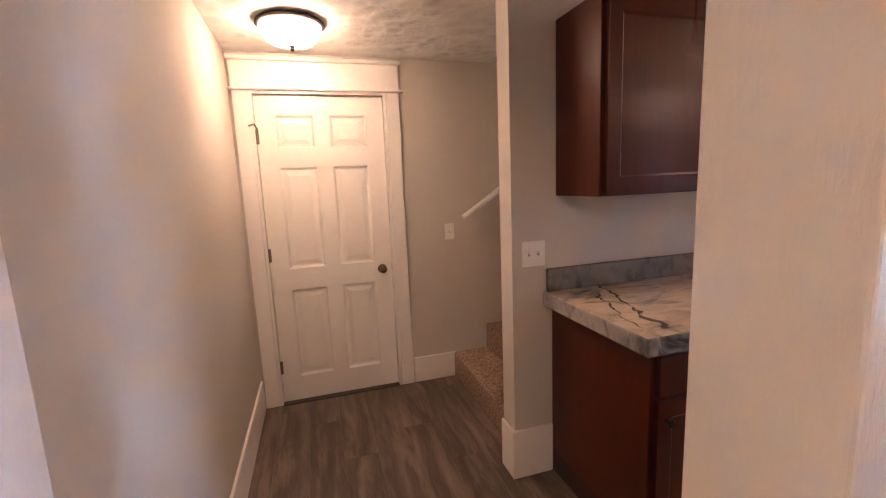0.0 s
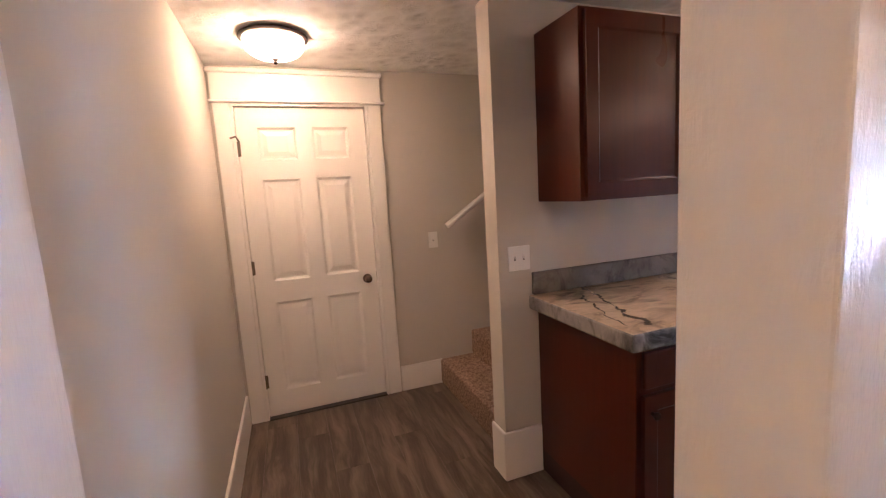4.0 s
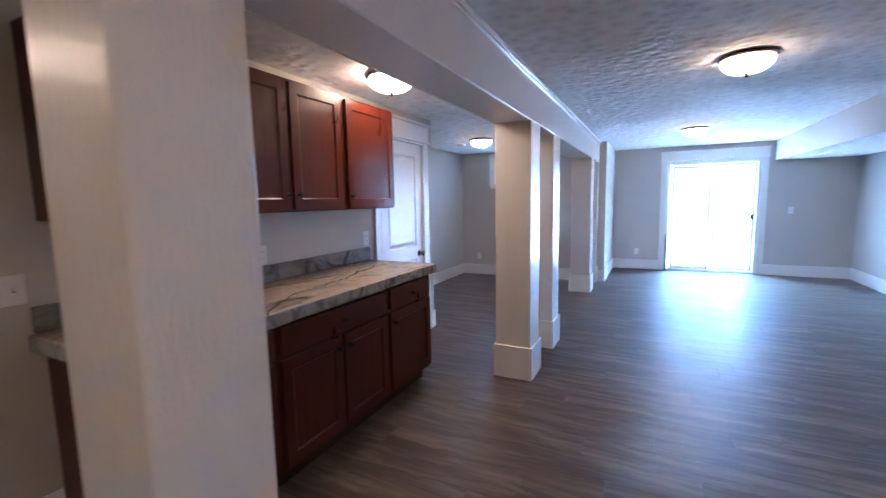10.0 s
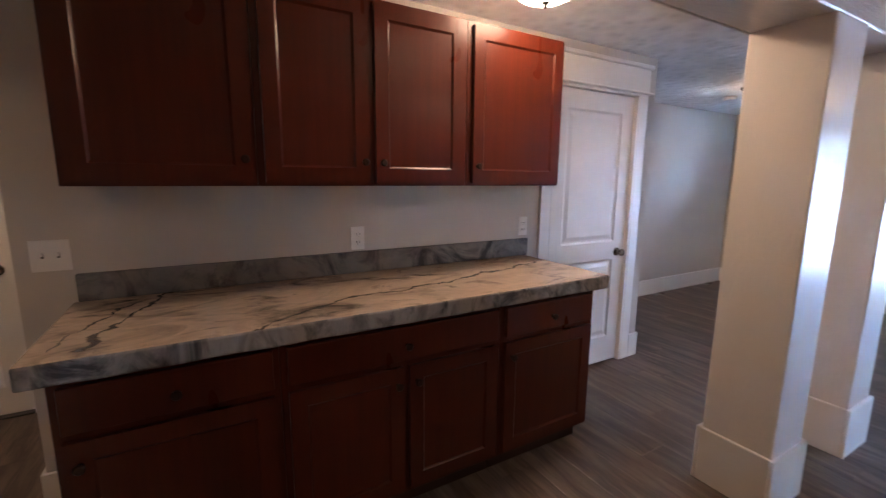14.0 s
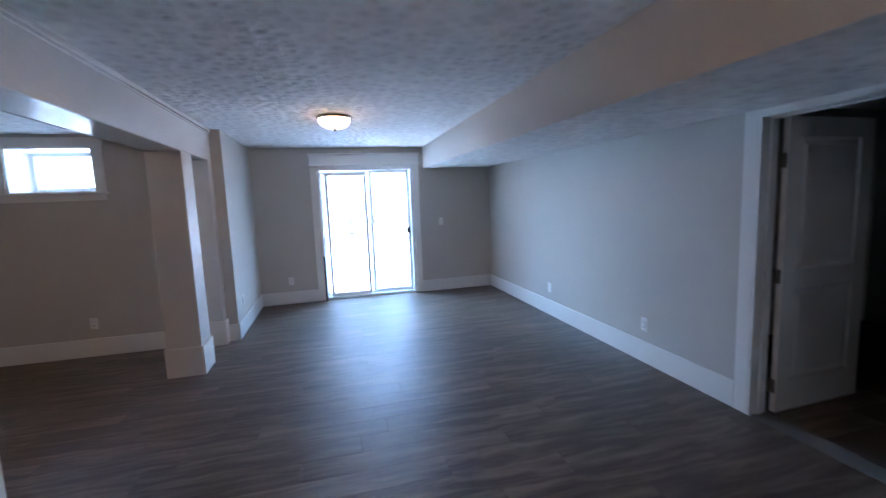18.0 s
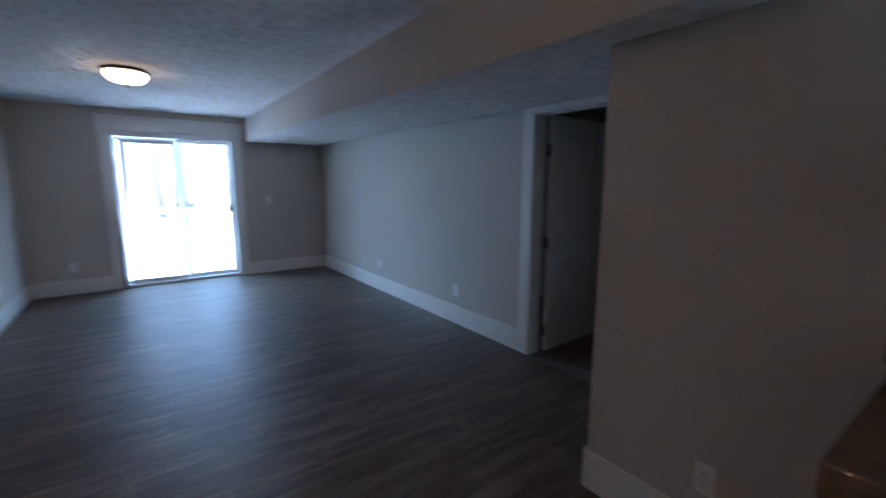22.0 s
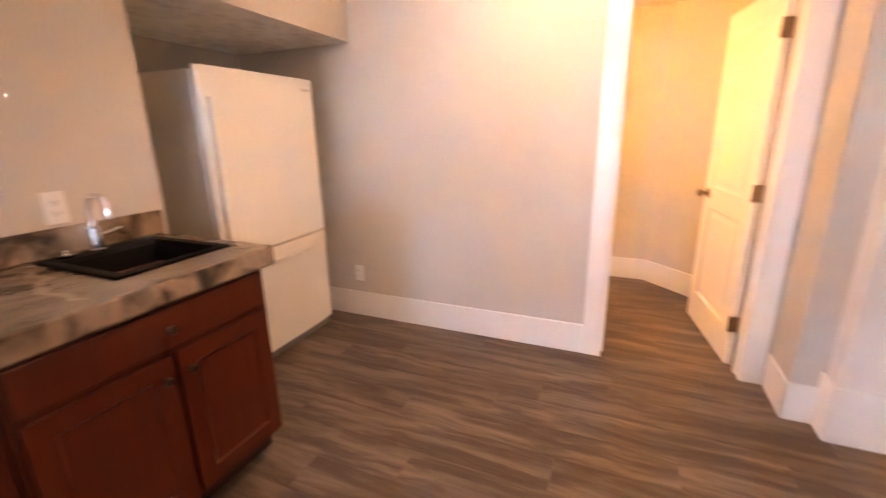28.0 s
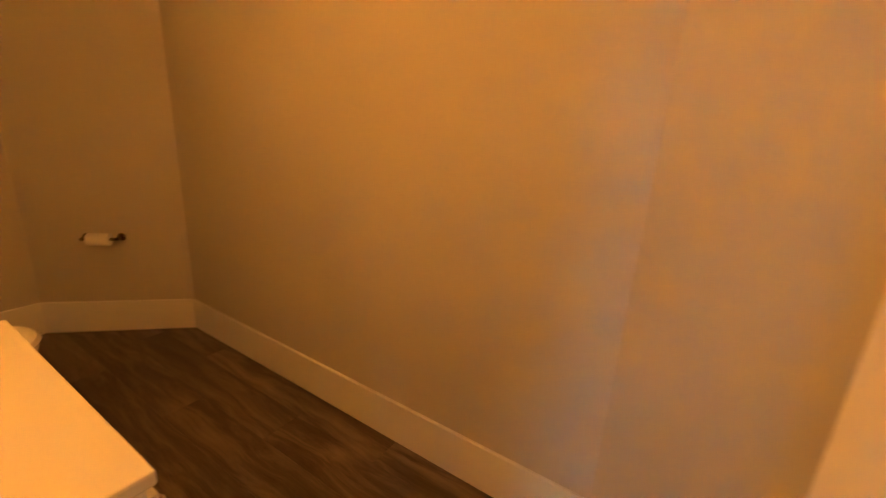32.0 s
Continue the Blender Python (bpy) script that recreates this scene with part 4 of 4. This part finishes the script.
fd = part("door", curved_front(0, 0.80, 0.703, 1.637), FRIDGE, fr)
part("handle", boxes((0.030, 0.058, -0.016, 0.012, 0.74, 1.50), bevel=0.010, seg=3), FRIDGE, fd)
part("badge", boxes((0.700, 0.760, 0.003, 0.0075, 1.565, 1.580)), BAR, fd)
fz = part("freezer_drawer", curved_front(0, 0.80, 0.070, 0.690), FRIDGE, fr)
part("handle", tube([(0.03, 0.012, 0.655), (0.06, -0.006, 0.648), (0.20, -0.020, 0.622), (0.40, -0.024, 0.612), (0.60, -0.020, 0.622), (0.74, -0.006, 0.648), (0.77, 0.012, 0.655)], 0.010, 12), FRIDGE, fz)
for x in (0.06, 0.74):
    part("foot", lathe([(0.018, 0.0), (0.020, 0.012), (0.010, 0.045)], 12, 'Z', (x, 0.10, 0)), BLACK, fr)
    part("foot", lathe([(0.018, 0.0), (0.020, 0.012), (0.010, 0.045)], 12, 'Z', (x, 0.66, 0)), BLACK, fr)


# ---------------------------------------------------------------- ceiling lights
def ceiling_light(x, y, z, power):
    c = thing("ceiling_light", "lit alabaster bowl ceiling light with a dark bronze rim", "ceiling light", "flush ceiling lights", pose(x, y, z))
    part("canopy", lathe([(0.120, -0.0005), (0.156, -0.005), (0.165, -0.012), (0.166, -0.020), (0.158, -0.026), (0.146, -0.026)], 40), BRONZE, c)
    pr = [(0.145, -0.024)] + [(0.148 * math.cos(a) ** 0.75, -0.034 - 0.080 * math.sin(a)) for a in [math.pi / 2 * k / 9 for k in range(1, 9)]] + [(0.012, -0.1145)]
    part("bowl", lathe(pr, 40), GLOW[power], c, "glowing alabaster glass bowl")
    part("finial", lathe([(0.016, -0.113), (0.017, -0.119), (0.008, -0.124), (0.011, -0.130), (0.008, -0.138), (0.002, -0.141)], 16), BRONZE, c)
    return c


for x, y, z, power in ((-0.852, 0.66, ZK, "hall"), (1.958, -0.542, ZK, "kitchen"), (5.145, 0.045, ZK, "bay"), (2.90, -2.665, ZM, "middle"), (6.14, -2.62, ZM, "dim"), (-0.85, -2.68, ZM, "bright")):
    ceiling_light(x, y, z, power)

van_light = thing("vanity_light", "lit three-globe nickel light bar above the vanity", "wall light", at=pose(XB - 0.125, -2.79, 1.93))
part("backplate", boxes((-0.022, -0.001, -0.25, 0.25, -0.05, 0.05), bevel=0.006, seg=2), NICKEL, van_light)
for y in (-0.17, 0.0, 0.17):
    part("arm", tube([(-0.02, y, 0), (-0.07, y, 0)], 0.012, 10), NICKEL, van_light)
    part("globe", lathe([(0.012, -0.062), (0.038, -0.050), (0.055, -0.025), (0.060, 0.0), (0.055, 0.025), (0.038, 0.050), (0.012, 0.062)], 20, 'Z', (-0.110, y, 0)), BATHGLOW, van_light, "glowing glass globe")

smoke = thing("smoke_detector", "round white smoke detector on the ceiling", "smoke detector", at=pose(5.52, 0.51, ZK))
part("case", lathe([(0.062, -0.0005), (0.066, -0.010), (0.060, -0.028), (0.040, -0.036), (0.010, -0.037)], 24), PLASTIC, smoke)
vent = thing("ceiling_vent", "white slatted supply vent in the soffit underside", "vent", at=pose(7.30, -4.33, soffit_z(7.30) - 0.001))
part("frame", boxes((-0.15, 0.15, -0.06, -0.045, -0.008, 0), (-0.15, 0.15, 0.045, 0.06, -0.008, 0), (-0.15, -0.135, -0.045, 0.045, -0.008, 0), (0.135, 0.15, -0.045, 0.045, -0.008, 0)), PLASTIC, vent)
for k in range(5):
    part("slat", boxes((-0.134, 0.134, -0.040 + 0.018 * k, -0.030 + 0.018 * k, -0.006, -0.001)), PLASTIC, vent)


# ---------------------------------------------------------------- wall plates
def plate(kind, m, gangs):
    """kind: outlet, switch or blank per gang; local x along the wall, -y out of it, origin at the plate's centre."""
    w = 0.070 + 0.046 * (len(gangs) - 1)
    nm = "wall_outlet" if "outlet" in gangs else "light_switch"
    words = {"wall_outlet": "white duplex wall outlet plate", "light_switch": "white light switch plate"}[nm]
    if len(gangs) > 1:
        words = "wide white two-gang wall plate"
    c = thing(nm, words, "outlet" if nm == "wall_outlet" else "switch", kind, m)
    part("plate", boxes((-w / 2, w / 2, -0.007, -0.001, -0.058, 0.058), bevel=0.0025, seg=2), PLASTIC, c)
    for i, g in enumerate(gangs):
        x = 0.046 * (i - (len(gangs) - 1) / 2)
        if g == "outlet":
            for z in (-0.020, 0.020):
                r = part("receptacle", boxes((x - 0.016, x + 0.016, -0.0095, -0.006, z - 0.014, z + 0.014), bevel=0.003), PLASTIC, c)
                part("slot", boxes((x - 0.009, x - 0.006, -0.0102, -0.009, z - 0.004, z + 0.006), (x + 0.006, x + 0.009, -0.0102, -0.009, z - 0.004, z + 0.006), (x - 0.002, x + 0.002, -0.0102, -0.009, z - 0.011, z - 0.007)), SLOT, r)
        else:
            part("toggle", boxes((x - 0.004, x + 0.004, -0.020, -0.006, -0.002, 0.012), bevel=0.002), PLASTIC, c)
            part("toggle_slot", boxes((x - 0.0045, x + 0.0045, -0.0076, -0.006, -0.009, 0.009)), SLOT, c)
    return c


def on_south_face(x, y, z):
    return pose(x, y, z)


def on_west_face(x, y, z):
    return pose(x, y, z, 0, 0, -90)


def on_north_face(x, y, z):
    return pose(x, y, z, 0, 0, 180)


def on_east_face(x, y, z):
    return pose(x, y, z, 0, 0, 90)


G = "wall plates"
plate(G, on_south_face(0.097, YN, 1.089), ["switch"])
plate(G, on_south_face(0.120, YP, 1.098), ["switch", "switch"])
plate(G, on_south_face(1.284, YP, 1.090), ["outlet"])
plate(G, on_south_face(2.350, YP, 1.100), ["outlet"])
plate(G, on_west_face(XN, 0.775, 0.345), ["outlet"])
plate(G, on_west_face(XN, -0.095, 0.345), ["outlet"])
plate(G, on_west_face(XE, -1.885, 0.345), ["outlet"])
plate(G, on_west_face(XE, -4.235, 1.125), ["switch"])
plate(G, on_south_face(7.23, YE, 0.38), ["outlet"])
plate(G, on_south_face(4.45, YNE, 0.36), ["outlet"])
plate(G, on_north_face(6.490, YS, 0.340), ["outlet"])
plate(G, on_north_face(4.850, YS, 0.335), ["outlet"])
plate(G, on_north_face(1.660, YWB, 1.082), ["switch", "outlet"])
plate(G, on_north_face(0.890, YWB, 1.082), ["outlet"])
plate(G, on_north_face(0.092, YWB, 1.082), ["outlet"])
plate(G, on_north_face(2.198, YWB, 0.332), ["outlet"])
plate(G, on_east_face(XB, -4.020, 0.330), ["outlet"])

# ---------------------------------------------------------------- bathroom
van = thing("vanity", "white painted bathroom vanity with a square-edged top", "vanity", at=pose(0, 0, 0))
VX0, VX1, VY0, VY1 = -2.12, XB - 0.127, -3.21, -2.485
part("body", boxes((VX0 + 0.012, VX1, VY0 + 0.012, VY1 - 0.012, 0.10, 0.770), bevel=0.003), VANITYWHITE, van)
part("base", boxes((VX0 - 0.004, VX1, VY0 + 0.004, VY1 - 0.004, 0.0, 0.085), bevel=0.006), VANITYWHITE, van)
part("top", boxes((VX0, VX1, VY0, VY1, 0.771, 0.797), bevel=0.005, seg=2), PORCELAIN, van)
part("backsplash", boxes((VX1 - 0.02, VX1, VY0, VY1, 0.7975, 0.87), bevel=0.004), PORCELAIN, van)
for y0, y1, ky in ((VY0 + 0.03, (VY0 + VY1) / 2 - 0.006, -0.04), ((VY0 + VY1) / 2 + 0.006, VY1 - 0.03, 0.04)):
    dr = panelled("door", y1 - y0, 0.58, 0.018, [(0.05, y1 - y0 - 0.05, 0.05, 0.53)], VANITYWHITE, van, SHAKER, pose(VX0 - 0.007, y1, 0.15, 0, 0, -90), back=False)
    part("knob", small_knob((y1 - y0) / 2 + (0.10 if ky < 0 else -0.10), 0.0, 0.50), NICKEL, dr)

wc = thing("toilet", "white porcelain toilet beside the vanity", "toilet", at=pose(XB - 0.127, -4.02, 0, 0, 0, 180))
bm = bmesh.new()
rows = ((0.11, 0.30, 0.0), (0.10, 0.28, 0.12), (0.13, 0.31, 0.25), (0.18, 0.36, 0.36), (0.19, 0.37, 0.39))
rings = []
for ry, rx, z in rows:
    rings.append([bm.verts.new((0.36 + rx * math.cos(a) * 0.78, ry * math.sin(a), z)) for a in [2 * math.pi * k / 24 for k in range(24)]])
for a, b2 in zip(rings, rings[1:]):
    for k in range(24):
        f = bm.faces.new((a[k], a[(k + 1) % 24], b2[(k + 1) % 24], b2[k]))
        f.smooth = True
bm.faces.new(rings[0][::-1]), bm.faces.new(rings[-1])
part("bowl", bm, PORCELAIN, wc)
part("tank", boxes((0.005, 0.19, -0.20, 0.20, 0.36, 0.72), bevel=0.02, seg=2), PORCELAIN, wc)
part("tank_lid", boxes((0.0, 0.205, -0.212, 0.212, 0.721, 0.755), bevel=0.01, seg=2), PORCELAIN, wc)
sb = lathe([(0.02, 0.392), (0.20, 0.392), (0.205, 0.402), (0.195, 0.416), (0.02, 0.420)], 28)
for v in sb.verts:
    v.co.x = v.co.x * 1.22 + 0.405
part("seat_lid", sb, PORCELAIN, wc)
part("flush_lever", tube([(0.192, 0.14, 0.66), (0.205, 0.14, 0.66), (0.208, 0.08, 0.652)], 0.006, 8), CHROME, wc)

tp = thing("paper_holder", "nickel wall holder with a part-used paper roll", "paper holder", at=pose(-2.785, -4.700, 0.570, 0, 0, -45))
part("post", tube([(-0.085, 0.001, 0), (-0.085, 0.055, 0)], 0.010, 10), KNOB, tp)
part("post", tube([(0.085, 0.001, 0), (0.085, 0.055, 0)], 0.010, 10), KNOB, tp)
part("roller", tube([(-0.085, 0.055, 0), (0.085, 0.055, 0)], 0.008, 10), KNOB, tp)
part("paper", lathe([(0.019, -0.052), (0.034, -0.052), (0.034, 0.052), (0.019, 0.052)], 20, 'X', (0, 0.055, 0)), PLASTIC, tp)
for x in (-0.085, 0.085):
    part("rosette", lathe([(0.020, 0.001), (0.022, 0.004), (0.012, 0.008)], 14, 'Y', (x, 0, 0)), KNOB, tp)

# ---------------------------------------------------------------- outdoors
def snowfield():
    bm = bmesh.new()
    n = 56
    xs = [-220 + 440 * i / n for i in range(n + 1)]
    grid = [[bm.verts.new((x, y, -0.17 + (0.10 * noise.noise((x * 0.11, y * 0.11, 0)) if x > 12 else 0) + max(0, x - 30) * 0.035)) for y in xs] for x in xs]
    for i in range(n):
        for j in range(n):
            f = bm.faces.new((grid[i][j], grid[i + 1][j], grid[i + 1][j + 1], grid[i][j + 1]))
            f.smooth = True
    return structure("ground", bm, SNOW, "snow-covered garden ground")


snowfield()
structure("doorstep", boxes((8.74, 10.6, -4.4, -1.7, -0.16, -0.05), bevel=0.02), SNOW, "snow-covered concrete doorstep")


def tree(x, y, h, r, seed):
    rnd = random.Random(seed)
    c = thing("tree", "bare grey winter tree standing in snow", "tree", "bare garden trees", pose(x, y, -0.25 + max(0, x - 30) * 0.035))
    pts = [(0, 0, 0)]
    for k in range(1, 9):
        pts.append((pts[-1][0] + rnd.uniform(-0.08, 0.08), pts[-1][1] + rnd.uniform(-0.08, 0.08), h * k / 8))
    part("trunk", tube(pts, r, 9, [r * (1.25 if k == 0 else 1 - 0.095 * k) for k in range(9)]), BARK, c)
    bm = bmesh.new()
    for k in range(16):
        i = rnd.randrange(3, 8)
        p = Vector(pts[i])
        a = rnd.uniform(0, 6.28)
        ln = rnd.uniform(0.18, 0.36) * h
        tip = p + Vector((math.cos(a) * ln * 0.7, math.sin(a) * ln * 0.7, ln * rnd.uniform(0.35, 0.8)))
        mid = (p + tip) / 2 + Vector((rnd.uniform(-0.2, 0.2), rnd.uniform(-0.2, 0.2), -0.1))
        rr = r * (0.42 - 0.03 * i)
        legs = [(p, mid, tip, rr)]
        for q in range(3):
            s = mid.lerp(tip, rnd.uniform(0.1, 0.8))
            e = s + Vector((rnd.uniform(-1, 1), rnd.uniform(-1, 1), rnd.uniform(0.2, 1))) * ln * 0.35
            legs.append((s, (s + e) / 2, e, rr * 0.4))
        for s, m2, e, q in legs:
            tb = tube([s, m2, e], q, 5, [q, q * 0.7, q * 0.25])
            me = bpy.data.meshes.new("twig")
            tb.to_mesh(me)
            tb.free()
            bm.from_mesh(me)
            bpy.data.meshes.remove(me)
    part("limbs", bm, BARK, c)


rnd = random.Random(11)
grove = [(24.1, -3.30, 13, 0.27), (26.3, -6.50, 12, 0.12), (31.0, -6.9, 13, 0.15), (29.5, -8.3, 13, 0.10), (27.5, -2.1, 13, 0.09), (28.0, -9.9, 13, 0.16), (25.0, 0.9, 11, 0.15), (30.0, 4.0, 12, 0.2)]
grove += [(34 + 1.25 * k, -3.2 + (k * 7 % 23 - 11.5) * (0.62 + 0.016 * k) + rnd.uniform(-0.5, 0.5), rnd.uniform(11, 16), rnd.uniform(0.07, 0.2)) for k in range(24)]
for k, (x, y, h, r) in enumerate(grove):
    tree(x, y, h, r, k)


def thicket(x, y, width, height, stems, seed):
    """Bare brush: many thin forked stems."""
    rnd = random.Random(seed)
    c = tagged(thing("brush", "bare dark winter brush half buried in snow", "bush", "garden brush", pose(x, y, -0.2)), kind="stuff")
    bm = bmesh.new()
    for k in range(stems):
        p = Vector((rnd.uniform(-0.5, 0.5), rnd.uniform(-width, width) / 2, 0))
        for q in range(3):
            e = p + Vector((rnd.uniform(-0.25, 0.25), rnd.uniform(-0.3, 0.3), height * rnd.uniform(0.25, 0.42)))
            tb = tube([p, (p + e) / 2 + Vector((0, rnd.uniform(-0.05, 0.05), 0)), e], 0.03, 4, [0.034 - 0.008 * q, 0.028 - 0.008 * q, 0.022 - 0.007 * q])
            me = bpy.data.meshes.new("twig")
            tb.to_mesh(me)
            tb.free()
            bm.from_mesh(me)
            bpy.data.meshes.remove(me)
            p = e
    part("stems", bm, BRUSH, c)


thicket(31.5, -4.6, 1.7, 2.0, 34, 3)
thicket(33.5, -6.4, 1.6, 1.3, 22, 4)
thicket(36.0, -9.6, 2.4, 1.2, 22, 6)

log = thing("fallen_log", "cut log lying in the snow", "log", at=pose(23.3, -3.5, -0.16))
part("wood", tube([(-0.3, -0.5, 0.16), (0.3, 0.3, 0.42)], 0.14, 10), BARK, log)

# ---------------------------------------------------------------- floor planks
PW, PL = 0.180, 1.220


def plank_mesh(w, l):
    g, c = 0.0002, 0.0007
    x0, x1, y0, y1 = g, w - g, g, l - g
    v = [(x0, y0, -0.012), (x1, y0, -0.012), (x1, y1, -0.012), (x0, y1, -0.012),
         (x0, y0, -0.0009), (x1, y0, -0.0009), (x1, y1, -0.0009), (x0, y1, -0.0009),
         (x0 + c, y0 + c, 0), (x1 - c, y0 + c, 0), (x1 - c, y1 - c, 0), (x0 + c, y1 - c, 0)]
    f = [(8, 9, 10, 11)] + [(a + i, a + (i + 1) % 4, a + 4 + (i + 1) % 4, a + 4 + i) for a in (0, 4) for i in range(4)]
    me = bpy.data.meshes.new("plank")
    me.from_pydata(v, [], f)
    me.materials.append(FLOOR)
    return me


def covered(x, y):
    """Ground that some room shows."""
    if x < XB - 0.1:
        return x > -3.2 and y < -1.5
    if y + PL < -4.20 and x < XBK - PW:
        return x < XWE
    if y > 1.0 and x > 0.2:
        return False
    if x > 6.95 and y > -1.45:
        return False
    if 0.2 < x < 3.3 and y > -0.05:
        return False
    return True


PLANK = plank_mesh(PW, PL)
rnd = random.Random(5)
col = 0
x = -3.11
while x < XE:
    y = -5.20 - [0.0, 0.43, 0.87, 0.21, 0.64, 1.05][col % 6] - rnd.uniform(0, 0.1)
    while y < YN:
        if covered(x, y) and y + PL > -5.08:
            ob = new("plank", PLANK)
            ob.parent = floor
            ob.matrix_basis = Matrix.Translation((x, y, 0))
        y += PL
    x += PW
    col += 1
